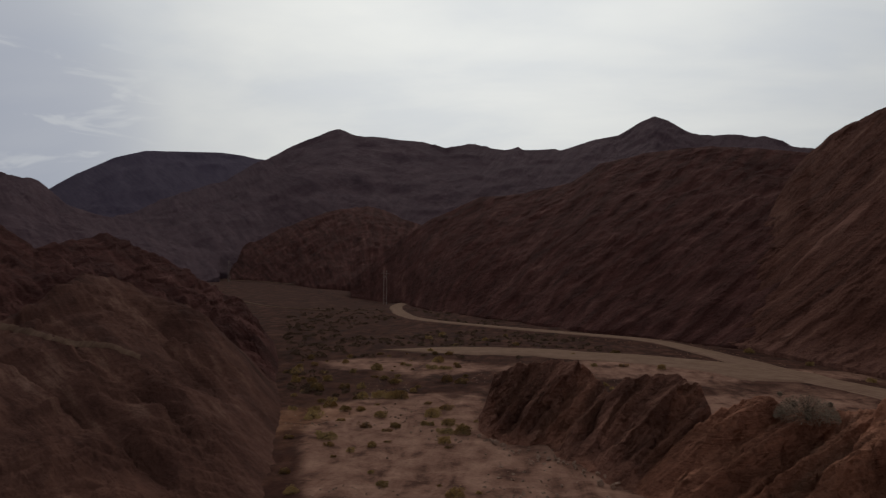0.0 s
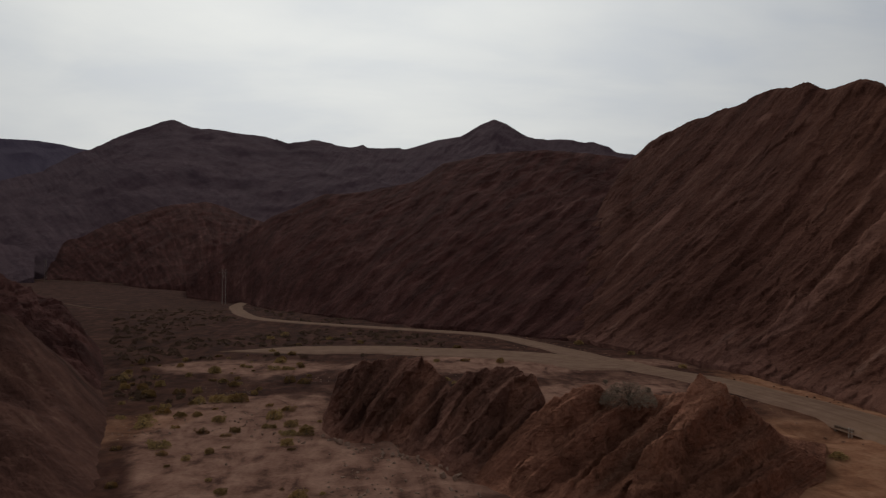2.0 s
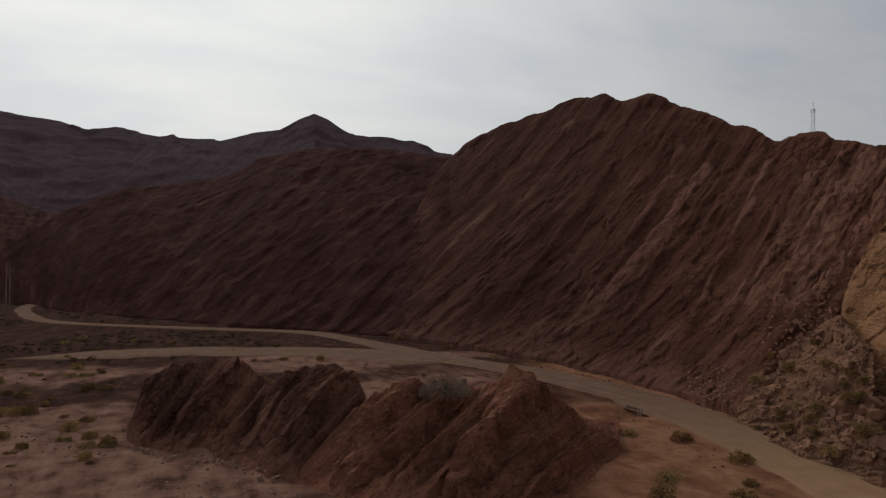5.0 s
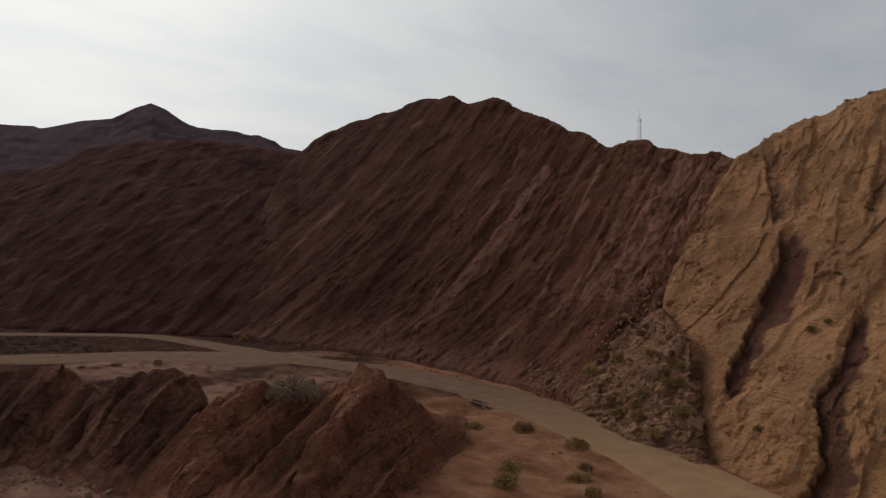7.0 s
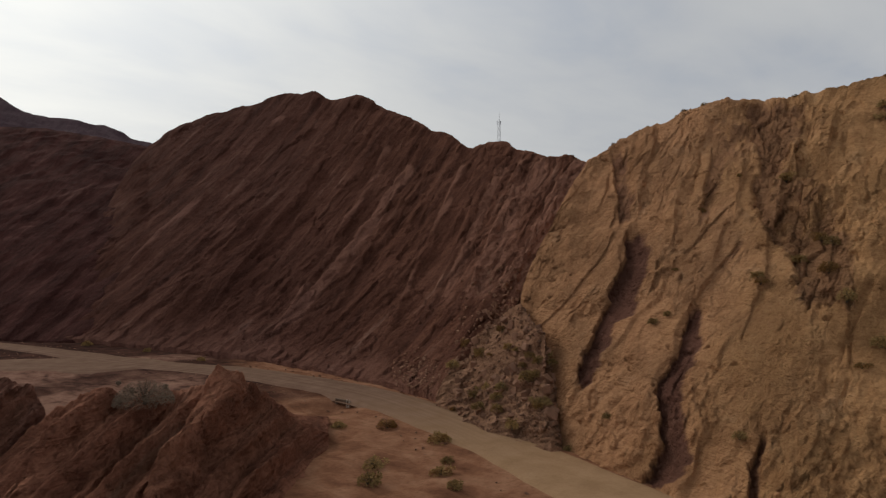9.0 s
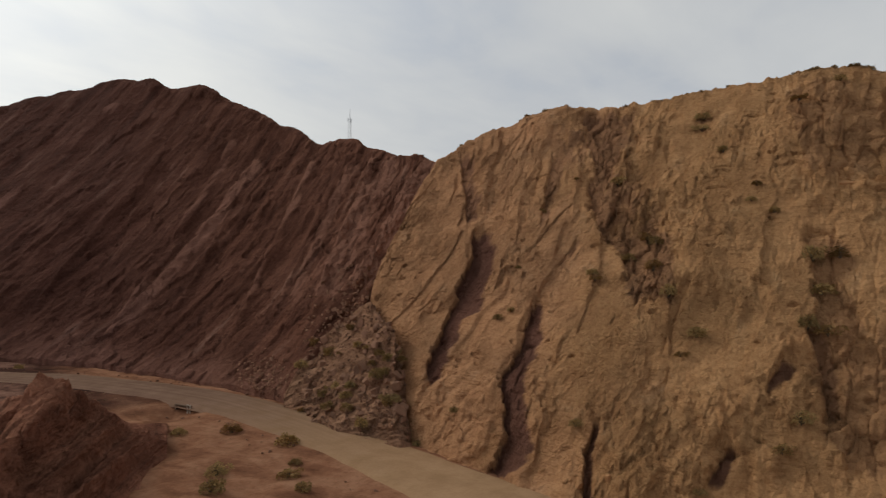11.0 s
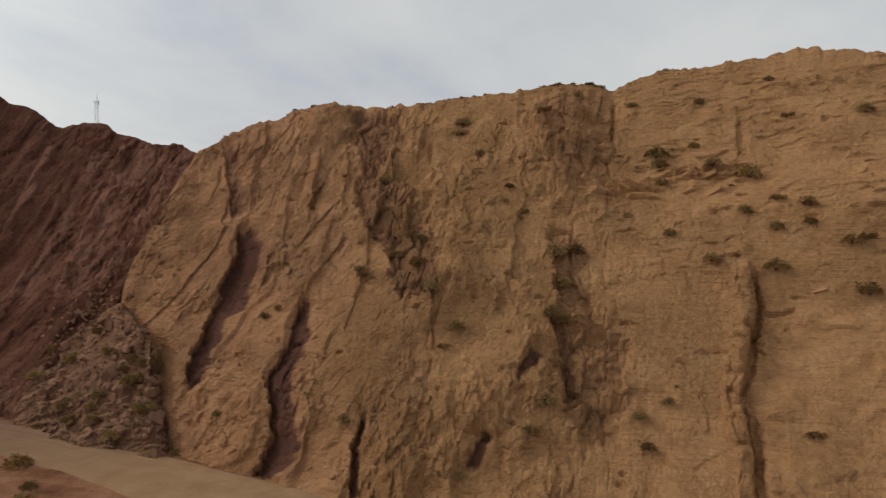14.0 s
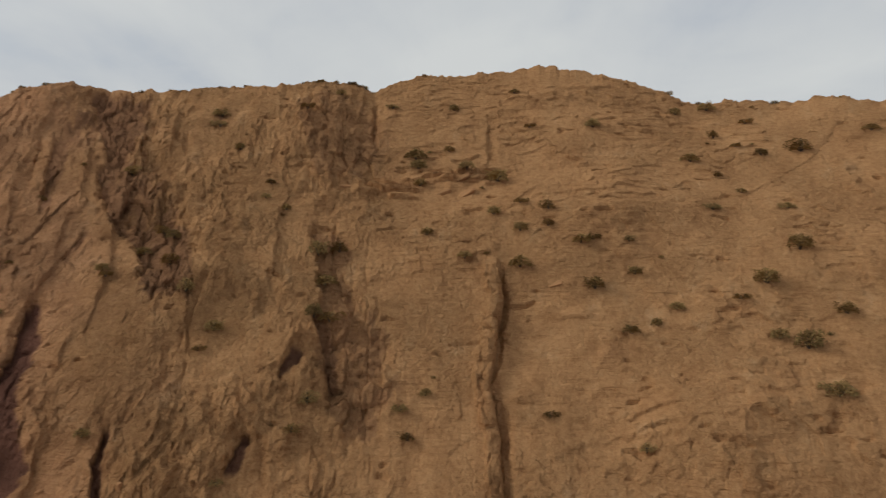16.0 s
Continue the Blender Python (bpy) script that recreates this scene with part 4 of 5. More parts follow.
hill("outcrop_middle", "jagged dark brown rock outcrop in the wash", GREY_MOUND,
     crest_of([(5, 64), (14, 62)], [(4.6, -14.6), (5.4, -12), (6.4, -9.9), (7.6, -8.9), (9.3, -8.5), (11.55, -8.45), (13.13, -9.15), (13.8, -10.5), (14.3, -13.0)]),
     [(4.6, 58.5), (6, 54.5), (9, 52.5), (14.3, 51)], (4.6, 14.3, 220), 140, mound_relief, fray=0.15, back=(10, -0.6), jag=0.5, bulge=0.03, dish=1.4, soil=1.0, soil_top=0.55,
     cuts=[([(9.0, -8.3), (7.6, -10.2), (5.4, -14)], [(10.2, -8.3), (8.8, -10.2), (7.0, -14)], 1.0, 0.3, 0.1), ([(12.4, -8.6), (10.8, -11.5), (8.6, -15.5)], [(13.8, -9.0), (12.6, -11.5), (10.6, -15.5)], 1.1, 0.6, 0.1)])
hill("outcrop_east", "large red rock outcrop between wash and road", MOUND,
     crest_of([(8, 54), (14, 58), (27, 60), (34, 62)], [(8.4, -16.6), (10, -15), (12.5, -12.3), (14.6, -10.6), (16.96, -9.5), (19, -10.1), (22.1, -10.15), (23.6, -9.9), (25.35, -9.55), (27.06, -9.7), (29.16, -10.65), (31.21, -12.58), (32.6, -13.3), (33.8, -13.8)]),
     [(8.4, 53.3), (11.1, 49), (14, 45), (20, 41), (27, 40), (30, 45), (33.8, 61)], (8.4, 33.8, 420), 160, mound_relief, fray=0.15, back=(14, -0.6), jag=0.5, bulge=0.03, dish=1.2, soil=0.9, soil_top=0.55,
     marks=[([(25.6, -9.7), (23.4, -12.6), (20.0, -18.5)], 2.6, -1.5, 0.6), ([(16.6, -9.8), (14.6, -12.6), (11.2, -17.0)], 1.6, -0.8, 0.3), ([(21.5, -10.4), (19.0, -13.0), (15.6, -18.0)], 1.4, 0.9, 0.0)],
     cuts=[([(27.2, -10.2), (25.8, -13), (23.0, -18), (21.5, -21)], [(29.5, -10.6), (30.0, -13), (29.0, -18), (28.0, -21)], 1.2, 0.0, 0.2)])

hill("talus_fan", "fan of broken grey-brown rubble below the cliff", TALUS,
     crest_of([(42.3, 76), (45, 84), (48, 80), (49.5, 75), (51, 68), (53, 62)], [(42.3, -11.2), (43, -9.6), (44.2, -8.2), (45.3, -6.8), (46.35, -5.9), (48.1, -4.5), (49.1, -4.0), (49.9, -5.0), (50.97, -6.4), (51.3, -8.6), (51.85, -10.8), (52.3, -13.2)]),
     [(42.3, 75), (44.5, 69), (47, 64), (50, 60), (52.3, 58)], (42.3, 52.3, 220), 150,
     lambda bed, along, x, y, z, up: 0.6 * facets(bed / 1.6, along / 1.1, 58)[0] + 0.35 * facets(bed / 0.7, along / 0.5, 59)[0] + 0.8 * fractal(x / 6, y / 6, z / 6, 3, 0.5, 59), back=(8, 0), jag=0.5, bulge=0.0)

def footpath(name, label, where, points, wide):
    """A narrow path worn into a hillside, along (bearing, angle of height) points."""
    p = np.array(points, float)
    t = np.linspace(0, len(p) - 1, 60)
    b, v = (np.interp(t, np.arange(len(p)), p[:, k]) for k in range(2))
    v = v + 0.06 * fractal(t * 2, 0 * t, octaves=3, seed=141)
    rows = np.array([[on_hill(where, *at) for at in zip(b, v + off)] for off in (-wide, 0.0, wide)])
    rows[:, :, 2] += np.array([0.02, 0.14, 0.02])[:, None]
    ob = sheet(name, rows[..., 0], rows[..., 1], rows[..., 2], TRAIL, (rows[..., 0], rows[..., 1]))
    return tagged(ob, label, "path", kind="structure")


footpath("footpath", "pale worn path across the red-brown slope", "hillside_near_left", [(-39.5, -4.2), (-38.4, -4.6), (-36.3, -5.2), (-34.0, -6.0), (-31.5, -6.3), (-29.5, -7.2)], 0.22)

# ---- small makers ----
def part(name, bm, material, parent, label=""):
    mesh = bpy.data.meshes.new(name)
    bm.to_mesh(mesh)
    bm.free()
    mesh.materials.append(material)
    ob = new(name, mesh)
    ob.parent = parent
    return tagged(ob, label)


def bar(bm, a, b, r0, r1=None, sides=6):
    """A tapered round bar between two places."""
    a, b = Vector(a), Vector(b)
    m = Matrix.Translation((a + b) / 2) @ (b - a).to_track_quat("Z", "Y").to_matrix().to_4x4()
    bmesh.ops.create_cone(bm, cap_ends=True, segments=sides, radius1=r0, radius2=r0 if r1 is None else r1, depth=(b - a).length, matrix=m)


def block(bm, size, at, turn=0.0, bevel=0.0):
    m = Matrix.Translation(at) @ Matrix.Rotation(turn, 4, "Z") @ Matrix.Diagonal((*size, 1))
    made = bmesh.ops.create_cube(bm, size=1, matrix=m)
    if bevel:
        edges = {e for v in made["verts"] for e in v.link_edges}
        bmesh.ops.bevel(bm, geom=list(edges), offset=bevel, segments=2, affect="EDGES")


def empty(name, place, turn=0.0, size=1.0):
    ob = new(name)
    ob.matrix_basis = Matrix.LocRotScale(place, Euler((0, 0, turn)), (size, size, size))
    return ob


rng = random.Random(7)


# ---- shrubs ----
def shrub_kind(seed, label, spread, tall, leaves, twigs, leaf=LEAF):
    """A desert shrub one metre across: bent stems from one root and sprays of small narrow leaves."""
    r = random.Random(seed)
    root = empty("shrub", (0, 0, 0))
    stems, foliage = bmesh.new(), bmesh.new()
    tips = []
    for k in range(twigs):
        a, lean = r.uniform(0, math.tau), r.uniform(0.15, 1.0)
        reach = spread * lean * r.uniform(0.7, 1.05) / 2
        top = tall * (1.15 - 0.6 * lean) * r.uniform(0.75, 1.1)
        knee = Vector((math.cos(a) * reach * 0.4, math.sin(a) * reach * 0.4, top * 0.5))
        tip = Vector((math.cos(a) * reach, math.sin(a) * reach, top))
        bar(stems, (0, 0, -0.15), knee, 0.022, 0.014, 4)
        bar(stems, knee, tip, 0.014, 0.004, 3)
        tips += [(knee, tip)] * 1
    clumps = [Vector((r.gauss(0, 0.22) * spread, r.gauss(0, 0.22) * spread, tall * r.uniform(0.25, 0.8))) for _ in range(9)]
    for k in range(leaves):
        if k % 3:
            a, d = r.uniform(0, math.tau), math.sqrt(r.random()) * spread * 0.5
            at = Vector((math.cos(a) * d, math.sin(a) * d, tall * math.sqrt(max(0.0, 1 - (2 * d / spread) ** 2)) * r.uniform(0.15, 1.0)))
        else:
            at = r.choice(clumps) + Vector([r.gauss(0, 0.07) for _ in range(3)])
        at.z = max(at.z, 0.02)
        way = (at - Vector((0, 0, 0.1))).normalized() + Vector([r.gauss(0, 0.5) for _ in range(3)])
        way.normalize()
        side = way.orthogonal().normalized() * r.uniform(0.020, 0.038)
        length = way * r.uniform(0.06, 0.13)
        foliage.faces.new([foliage.verts.new(p) for p in (at - length * 0.5, at + side, at + length * 0.5, at - side)])
    part("stem_clump", stems, TWIG, root)
    part("foliage", foliage, leaf, root)
    return tagged(root, label, "shrub")


SHRUBS = [shrub_kind(1, "round olive-green desert shrub on dry ground", 1.0, 0.55, 800, 12),
          shrub_kind(2, "low dry grey-green desert shrub on dry ground", 1.15, 0.42, 750, 12),
          shrub_kind(3, "open brownish desert shrub on dry ground", 0.95, 0.6, 650, 14)]
used_kinds = set()


def shrub(place, size, group):
    k = rng.randrange(len(SHRUBS))
    m = Matrix.LocRotScale(place, Euler((0, 0, rng.uniform(0, math.tau))), Vector((size, size, size * rng.uniform(0.8, 1.15))))
    if k in used_kinds:
        ob = copy_thing(SHRUBS[k], m)
        ob.matrix_basis = m
    else:
        ob = SHRUBS[k]
        ob.matrix_basis = m
        used_kinds.add(k)
    return tagged(ob, group=group)


def on_ground(x, y):
    return Vector((x, y, float(ground_height(np.array([x]), np.array([y]))[0]) - 0.03))


# shrubs on the sandstone slope: bearing, angle of height, width in metres
MIDDLE_SHRUBS = [(87.9, 11.1, 1.1), (92.8, 11.0, 1.1), (89.8, 7.2, 1.9), (90.0, 6.4, 1.6), (92.4, 7.8, 1.0), (93.8, 6.5, 1.5), (96.3, 5.5, 1.9), (90.1, 5.1, 1.2), (96.0, 2.9, 1.1), (98.1, 3.8, 1.0), (100.3, 3.3, 1.2), (98.1, 1.6, 1.2), (100.3, 2.0, 1.0), (90.7, 1.2, 1.0), (93.7, -0.7, 1.1), (102.9, 0.6, 1.3), (103.8, 0.9, 1.0), (106.6, 0.7, 0.9), (98.2, -1.3, 1.6), (104.1, -2.9, 1.5), (107.0, -1.8, 1.1), (106.7, -6.3, 1.2), (110.2, -4.4, 1.1), (108.7, -5.7, 0.8), (98.8, 9.7, 1.0), (97.6, 12.3, 1.0), (103.7, 9.6, 1.5)]
FAR_SHRUBS = [(109.9, 10.3, 1.2), (112.1, 10.5, 1.7), (114.8, 9.4, 1.2), (112.6, 8.5, 1.0), (114.2, 7.7, 1.0), (115.9, 7.1, 1.2), (118.5, 7.2, 2.1), (110.9, 6.8, 1.6), (113.0, 5.6, 0.9), (112.6, 3.2, 1.3), (114.6, 4.4, 0.8), (117.7, 3.2, 1.2), (118.5, 0.3, 1.8), (116.3, -2.2, 1.8), (114.6, -3.5, 1.1), (121.5, -4.2, 1.4), (117.2, -6.2, 1.2), (119.1, -6.7, 1.8), (121.0, -9.9, 1.7), (108.0, -15.1, 0.9), (100.7, -13.0, 0.9), (122.8, 8.4, 1.5)]
GULLY_SHRUBS = [(78.4, 5.0, 0.9), (78.1, 3.9, 0.9), (79.7, 3.0, 0.8), (82.0, -0.4, 1.6), (83.8, -0.3, 1.4), (82.7, -2.8, 1.6), (81.8, -5.3, 1.3), (83.1, -5.7, 1.5), (74.3, -6.2, 1.3), (73.1, -7.8, 0.8), (72.3, -3.2, 1.3), (70.7, 1.0, 1.2), (66.5, -1.7, 1.0), (81.4, -12.0, 1.2), (80.1, -14.1, 1.0), (88.7, -12.7, 1.0), (89.2, -15.0, 1.0), (90.7, -11.6, 0.8), (65.2, -13.4, 1.0), (81.2, 11.0, 1.2), (83.8, 12.0, 1.1), (76.1, 7.6, 0.9), (74.7, 10.0, 1.6), (74.7, 9.2, 1.5), (55.7, -12.5, 0.8), (60.8, -1.2, 0.6), (59.1, -5.3, 0.9), (62.7, 3.2, 0.8), (71.4, 0.7, 1.3), (68.5, 5.3, 1.5), (71.2, -1.2, 1.5), (60.2, -4.7, 0.7), (66.7, -2.1, 0.8), (69.4, -0.5, 1.2), (52.8, -15.1, 0.9), (74.5, -17.5, 0.8)]
for b, v, size in MIDDLE_SHRUBS + FAR_SHRUBS + GULLY_SHRUBS:
    shrub(on_hill("hillside_sand", b, v), size * 1.05, "shrubs on the sandstone slope")
for k in range(10):
    b = rng.uniform(64, 126)
    shrub(on_hill("hillside_sand", b, rng.uniform(-15, 11)), rng.uniform(0.35, 0.6), "shrubs on the sandstone slope")
for k in range(14):
    b = rng.uniform(55, 125)
    shrub(on_hill("hillside_sand", b, 30) - Vector((0, 0, 0.15)), rng.uniform(0.4, 0.95), "shrubs along the crest")
for k in range(18):
    b = rng.uniform(55.5, 86)
    shrub(on_hill("hillside_sand", b, 30) - Vector((0, 0, 0.2)), rng.uniform(0.35, 0.85), "shrubs along the crest")
big = shrub_kind(9, "large grey-green bush on top of the red outcrop", 3.9, 1.8, 7500, 30, GREY_LEAF)
big.matrix_basis = Matrix.LocRotScale(on_hill("outcrop_east", 20.2, -10.9), Euler((0, 0, 1)), Vector((1.1, 1.1, 1.0)))
# shrubs by the road and in the wash
for x, y, size in ((41.8, 45.5, 1.9), (42.0, 53.0, 2.0), (39.0, 56.5, 1.4), (33.5, 44.0, 1.8), (36.0, 39.0, 1.6), (30.5, 40.5, 1.8), (34.5, 36.0, 1.2), (38.5, 41, 1.0), (54.5, 55.0, 1.6), (52.5, 49.5, 1.4), (51.6, 45.8, 1.3), (49.6, 42.2, 1.2)):
    shrub(on_ground(x, y), size, "shrubs beside the road")
count = 0
while count < 64:
    b, r = rng.uniform(-19, 8), 50 * (2.6 ** rng.random())
    p = heading(b, r)
    if -3.8 < b < 33 and 52 < r < 82:
        continue
    shrub(on_ground(p.x, p.y), rng.uniform(0.4, 1.3), "shrubs in the dry wash")
    count += 1
for k in range(46):
    p = heading(rng.uniform(-18.5, -5), rng.uniform(66, 118))
    shrub(on_ground(p.x, p.y), rng.uniform(0.8, 1.9), "shrubs at the edge of the wash")
for k in range(26):
    b, r = rng.uniform(-8, 28), rng.uniform(112, 160)
    p = heading(b, r)
    if near_path(np.array([p.x]), np.array([p.y]), ROAD_PATH)[0] > 4 and near_path(np.array([p.x]), np.array([p.y]), TRACK_PATH)[0] > 5:
        shrub(on_ground(p.x, p.y), rng.uniform(0.8, 1.8), "shrubs beside the track")
for k in range(26):
    shrub(on_hill("talus_fan", rng.uniform(43.5, 51.4), rng.uniform(-14, -5.5)), rng.uniform(0.7, 1.7), "shrubs on the talus")


def make_scrub():
    """Low scrub over the far valley floor, too much to count."""
    r = random.Random(31)
    bm = bmesh.new()
    count = 0
    while count < 620:
        p = heading(r.uniform(-19, 6), r.uniform(88, 250))
        at = np.array([p.x]), np.array([p.y])
        if near_path(*at, ROAD_PATH)[0] < 5 or near_path(*at, TRACK_PATH)[0] < 7 or float(grains(p.x / 16, p.y / 16, seed=8)) < 0.42:
            continue
        count += 1
        base, wide = on_ground(p.x, p.y), r.uniform(0.5, 1.5)
        for k in range(34):
            a, d = r.uniform(0, math.tau), math.sqrt(r.random()) * wide * 0.6
            c = base + Vector((math.cos(a) * d, math.sin(a) * d, wide * 0.6 * r.uniform(0.1, 1.0) * (1.1 - d / wide)))
            way = Vector([r.gauss(0, 1) for _ in range(3)]).normalized() * 0.22
            side = way.orthogonal().normalized() * 0.07
            bm.faces.new([bm.verts.new(q) for q in (c - way, c + side, c + way, c - side)])
    mesh = bpy.data.meshes.new("scrub")
    bm.to_mesh(mesh)
    bm.free()
    mesh.materials.append(SCRUB)
    return tagged(new("scrub", mesh), "low dry scrub scattered over the valley floor", "scrub", kind="stuff")


make_scrub()


# ---- stones ----
def stone_mesh(seed, material):
    r = random.Random(seed)
    bm = bmesh.new()
    bmesh.ops.create_cube(bm, size=0.8)
    for v in bm.verts:
        v.co += Vector([r.uniform(-0.16, 0.16) for _ in range(3)])
    bmesh.ops.bevel(bm, geom=bm.edges[:], offset=0.09, segments=1, affect="EDGES")
    for v in bm.verts:
        v.co = Vector((v.co.x * 1.3, v.co.y, v.co.z * 0.75)) + Vector([r.uniform(-0.03, 0.03) for _ in range(3)])
    mesh = bpy.data.meshes.new("boulder")
    bm.to_mesh(mesh)
    bm.free()
    mesh.materials.append(material)
    return mesh


STONES = [stone_mesh(s, STONE) for s in range(6)] + [stone_mesh(s, PALE_STONE) for s in range(6, 9)] + [stone_mesh(s, OCHRE_STONE) for s in range(9, 12)]


def boulder(place, size, label, group, kinds=(0, 6)):
    ob = new("boulder", STONES[rng.randrange(*kinds)])
    ob.matrix_basis = Matrix.LocRotScale(place, Euler([rng.uniform(0, math.tau) for _ in range(3)]), Vector([size * rng.uniform(0.8, 1.2) for _ in range(3)]))
    return tagged(ob, label, "boulder", group)


def pebbles(name, label, places, kinds):
    """Many stones too small to count, as one mesh."""
    co, tris, total = [], [], 0
    for place, size in places:
        mesh = STONES[rng.randrange(*kinds)]
        m = Matrix.LocRotScale(place, Euler([rng.uniform(0, math.tau) for _ in range(3)]), Vector((size, size, size * 0.8)))
        co += [m @ v.co for v in mesh.vertices]
        tris += [[total + i for i in p.vertices] for p in mesh.polygons]
        total += len(mesh.vertices)
    mesh = bpy.data.meshes.new(name)
    mesh.from_pydata(co, [], tris)
    mesh.materials.append(STONES[kinds[0]].materials[0])
    return tagged(new(name, mesh), label, "stones", kind="stuff")


for k in range(90):
    boulder(on_hill("talus_fan", rng.uniform(44, 51.6), rng.uniform(-13.5, -4.5)), rng.uniform(0.35, 0.85), "angular grey-brown boulder in the rubble fan", "boulders of the rubble fan")
pebbles("rubble", "broken grey-brown rubble heaped on the fan", [(on_hill("talus_fan", rng.uniform(43.2, 52.0), rng.uniform(-14, -4)), rng.uniform(0.10, 0.32)) for k in range(800)], (0, 6))
for k in range(60):
    boulder(on_hill("outcrop_west", rng.uniform(-3.6, 8), -20) + Vector((rng.uniform(-1, 1), rng.uniform(-2.2, 0.6), 0.45)), rng.uniform(0.16, 0.42), "pale boulder at the foot of the outcrop", "boulders round the outcrops", (6, 9))
spots = []
while len(spots) < 700:
    b, v = rng.uniform(43.5, 52.8), rng.uniform(-12, -1)
    if rng.random() < math.exp(-((b - 49.3 - 0.25 * v) / 2.6) ** 2) * (0.25 + 0.75 * float(1 - smooth(-8.0, 0.0, v))):
        spots.append((on_hill("hillside_dark", b, v), rng.uniform(0.12, 0.5)))
for k in range(150):
    spots.append((on_hill("hillside_dark", rng.gauss(40.6, 1.0), rng.gauss(-9.4, 0.7)), rng.uniform(0.15, 0.4)))
pebbles("scree", "loose brown blocks scattered down the hillside", spots, (0, 6))
spots = []
for k in range(1500):
    b, r = rng.uniform(-19, 10), 48 * (2.2 ** rng.random())
    p = heading(b, r)
    if float(grains(p.x / 6, p.y / 6, seed=5)) > 0.5:
        spots.append((on_ground(p.x, p.y), rng.uniform(0.08, 0.3)))
pebbles("gravel", "pale stones strewn over the wash", spots, (6, 9))
spots = []
for k in range(900):
    i = rng.randrange(len(ROAD_PATH) - 60, len(ROAD_PATH) - 12) if k % 2 else rng.randrange(90, len(ROAD_PATH) - 60)
    p, side = ROAD_PATH[i], rng.choice((-1, 1)) * rng.uniform(3.6, 7)
    d = ROAD_PATH[i + 1] - p
    d = d / np.hypot(*d)
    spots.append((on_ground(p[0] + d[1] * side, p[1] - d[0] * side), rng.uniform(0.1, 0.35)))
pebbles("road_stones", "loose stones along the edges of the road", spots, (0, 6))
for k in range(22):
    boulder(on_hill("hillside_sand", rng.uniform(53, 70), rng.uniform(-20, -16.5)), rng.uniform(0.2, 0.5), "ochre boulder at the foot of the slope", "boulders at the foot of the slope", (9, 12))

# the leaning slabs that lie under the cliff's end
for b, v, long, turn in ((91.9, 4.6, 2.6, 0.35), (93.4, 5.7, 2.2, 0.5), (93.7, 4.5, 2.4, 0.6), (92.8, 3.9, 1.3, 0.2), (84.2, 5.0, 3.0, -0.1), (100.9, -2.6, 1.5, 0.3)):
    ob = new("boulder", STONES[9 + rng.randrange(3)])
    ob.matrix_basis = Matrix.LocRotScale(on_hill("hillside_sand", b, v) - Vector((0, 0, 0.12)), Euler((0.5, -turn, radians(-b))), Vector((long * 0.75, long * 0.36, long * 0.24)))
    tagged(ob, "long leaning slab of ochre sandstone on the slope", "boulder", "slabs on the sandstone slope")


# ---- culvert under the road ----
def make_culvert():
    """A box culvert whose mouth opens in the road's bank, facing the wash."""
    root = empty("culvert", (45.8, 65.6, -0.12), radians(4))
    bm = bmesh.new()
    block(bm, (0.3, 2.5, 0.14), (0, 0, 0.12), bevel=0.03)
    part("lintel", bm, CONCRETE, root)
    for y in (-1.1, 1.1):
        bm = bmesh.new()
        block(bm, (0.3, 0.28, 1.3), (0, y, -0.6), bevel=0.03)
        part("abutment", bm, CONCRETE, root)
    bm = bmesh.new()
    block(bm, (3.2, 0.06, 1.2), (1.7, -0.98, -0.6))
    block(bm, (3.2, 0.06, 1.2), (1.7, 0.98, -0.6))
    block(bm, (3.2, 2.0, 0.06), (1.7, 0, 0.0))
    block(bm, (0.06, 2.0, 1.2), (3.3, 0, -0.6))
    part("barrel", bm, CONCRETE, root, "dark box barrel under the road")
    for y, tall in ((-1.2, 0.95), (-0.8, 0.95)):
        bm = bmesh.new()
        block(bm, (0.14, 0.14, tall), (-0.12, y, -0.15), bevel=0.02)
        part("marker_post", bm, WHITEWASH, root, "whitewashed marker post")
    return tagged(root, "concrete box culvert with pale posts under the road", "culvert")


make_culvert()


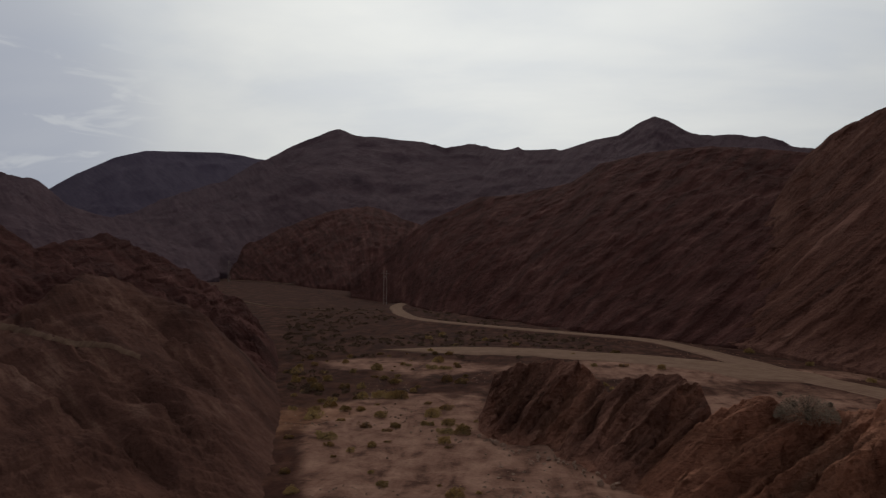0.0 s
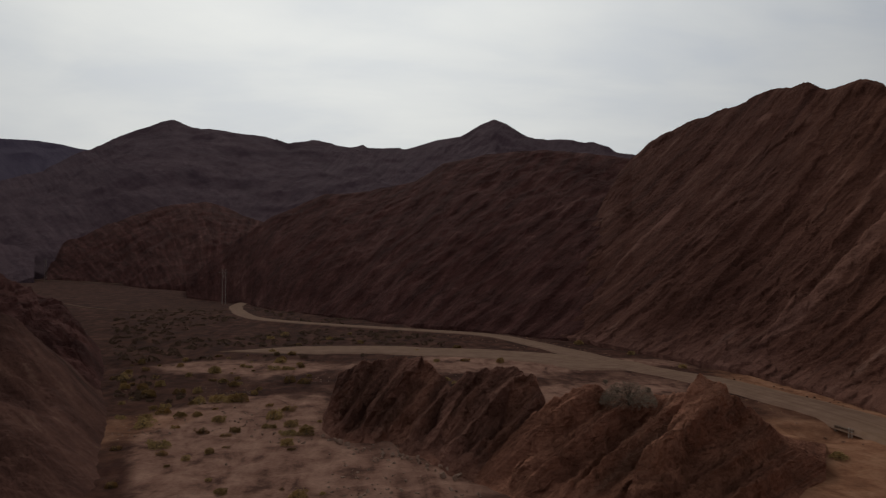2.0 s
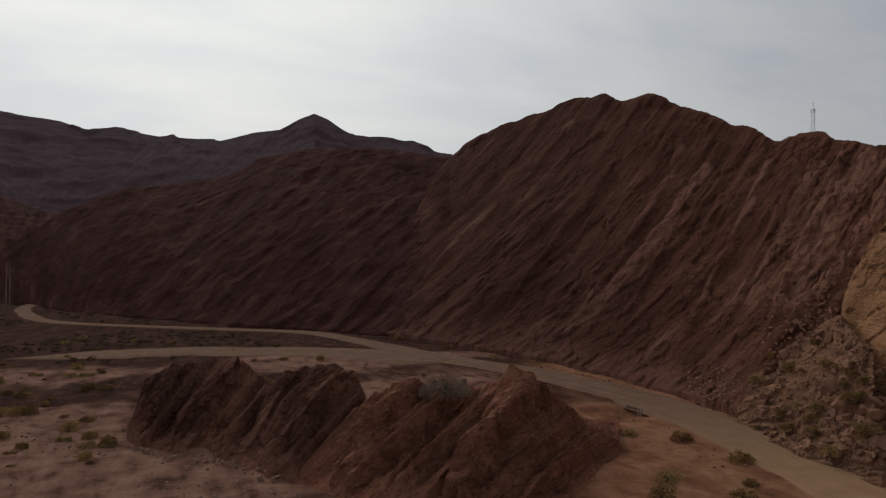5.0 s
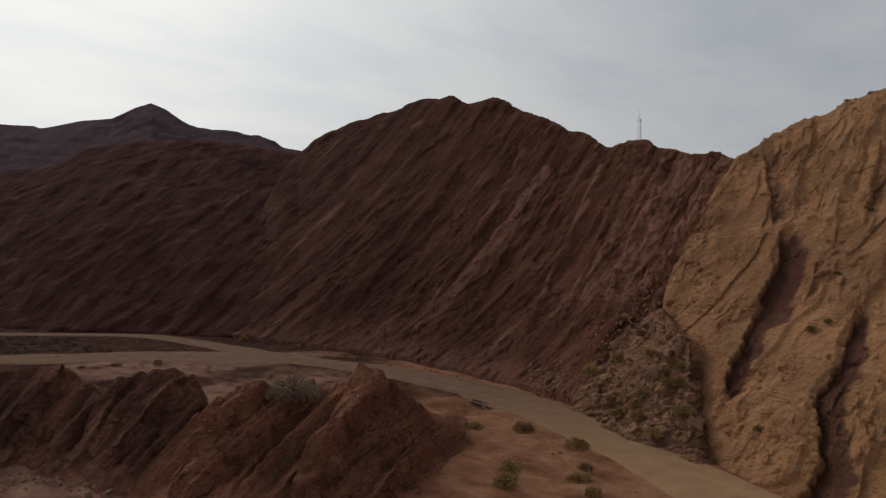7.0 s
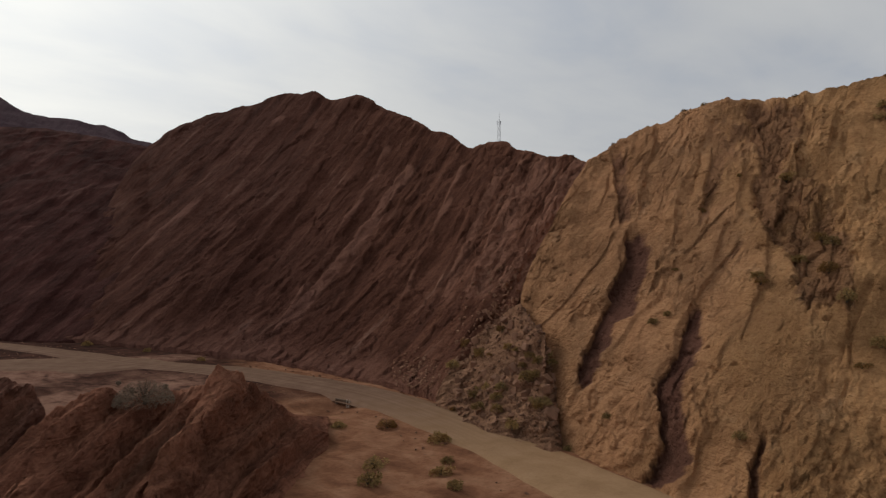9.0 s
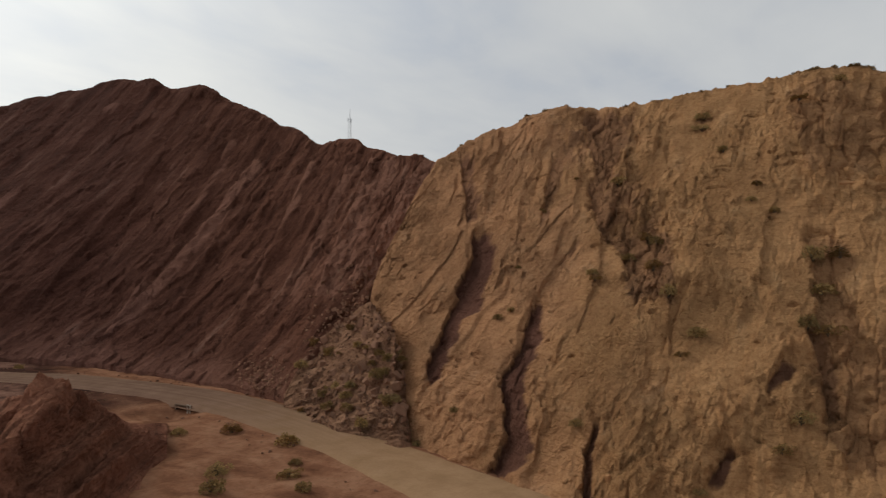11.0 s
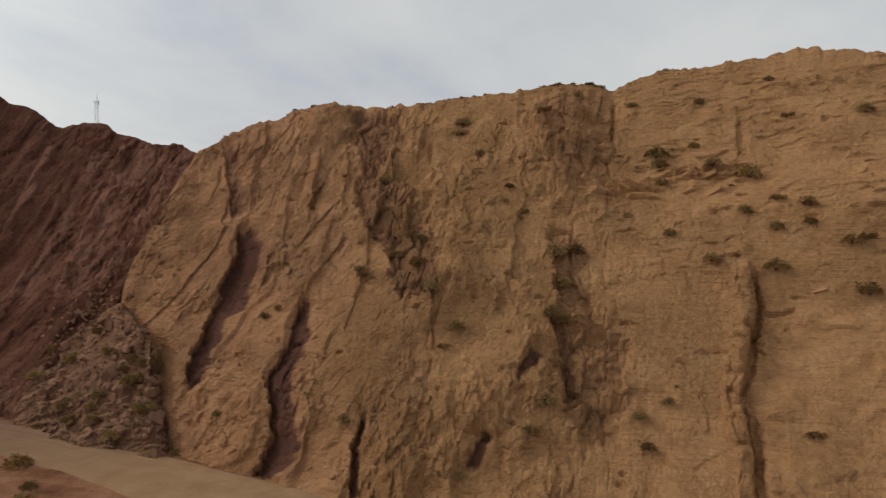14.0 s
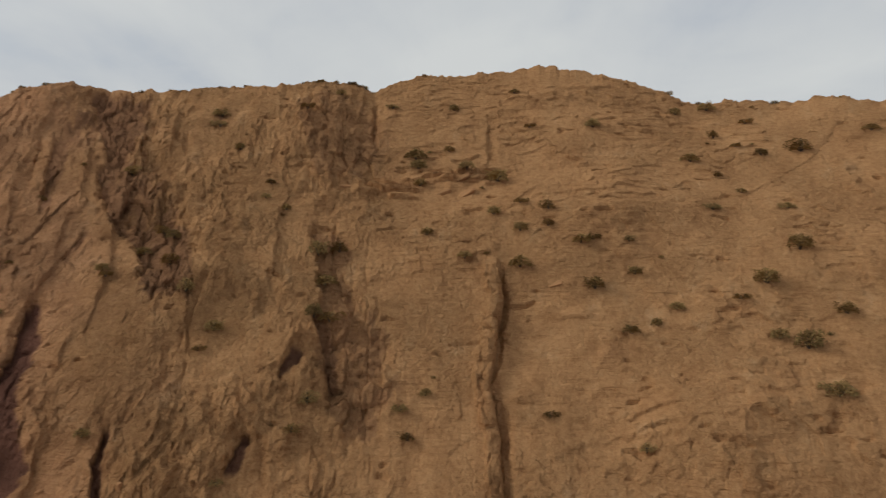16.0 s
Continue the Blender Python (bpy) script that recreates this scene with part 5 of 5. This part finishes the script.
# ---- power line and mast ----
def power_pole(place, turn, tall=14.0):
    """A two-legged wooden line support with a cross-arm and insulators."""
    root = empty("power_pole", place, turn)
    for x in (-0.6, 0.6):
        bm = bmesh.new()
        bar(bm, (x, 0, -1.5), (x, 0, tall), 0.17, 0.12, 8)
        part("pole", bm, WOOD, root)
    bm = bmesh.new()
    block(bm, (3.6, 0.16, 0.2), (0, 0.2, tall - 1.2), bevel=0.03)
    part("cross_arm", bm, WOOD, root)
    for a, b in (((-0.7, tall - 3.5), (0.7, tall - 1.4)), ((0.7, tall - 3.5), (-0.7, tall - 1.4))):
        bm = bmesh.new()
        bar(bm, (a[0], -0.15, a[1]), (b[0], -0.15, b[1]), 0.08, None, 5)
        part("brace", bm, WOOD, root)
    for x in (-1.6, 0, 1.6):
        bm = bmesh.new()
        for k in range(4):
            bar(bm, (x, 0.2, tall - 1.5 - 0.28 * k), (x, 0.2, tall - 1.65 - 0.28 * k), 0.14, 0.06, 8)
        part("insulator", bm, GLAZE, root, "brown porcelain insulator string")
    return tagged(root, "grey two-legged wooden power pole with a cross-arm", "power pole", "power line")


power_pole((-55.5, 278, -0.4), radians(35), 13.0)
power_pole((-222, 515, -0.5), radians(55), 17)


def make_mast():
    place = heading(47.36, 600, 91)
    root = empty("radio_mast", place)
    tall, wide = 45.4, 1.25
    top = 37.0
    at = lambda k, z: Vector((wide * math.cos(k * math.tau / 3) * (1.6 - 0.6 * z / top), wide * math.sin(k * math.tau / 3) * (1.6 - 0.6 * z / top), z))
    for k in range(3):
        bm = bmesh.new()
        bar(bm, at(k, 0), at(k, top), 0.10, 0.08, 6)
        part("leg", bm, STEEL, root)
    bm = bmesh.new()
    for n in range(16):
        z0, z1 = top * n / 16, top * (n + 1) / 16
        for k in range(3):
            bar(bm, at(k, z0), at(k + 1, z1), 0.04, None, 4)
            bar(bm, at(k, z1), at(k + 1, z1), 0.04, None, 4)
    part("lattice", bm, STEEL, root)
    bm = bmesh.new()
    bar(bm, (0, 0, top - 0.5), (0, 0, tall), 0.16, 0.06, 6)
    part("spire", bm, STEEL, root)
    for k in range(3):
        a = k * math.tau / 3 + 0.4
        bm = bmesh.new()
        block(bm, (0.3, 0.2, 3.0), (1.7 * math.cos(a), 1.7 * math.sin(a), top - 1.0), a, 0.04)
        bar(bm, (0, 0, top - 1), (1.7 * math.cos(a), 1.7 * math.sin(a), top - 1), 0.06, None, 5)
        part("antenna", bm, STEEL, root, "pale panel antenna on a short arm")
    return tagged(root, "slender grey steel lattice radio mast on the ridge", "radio mast")


make_mast()
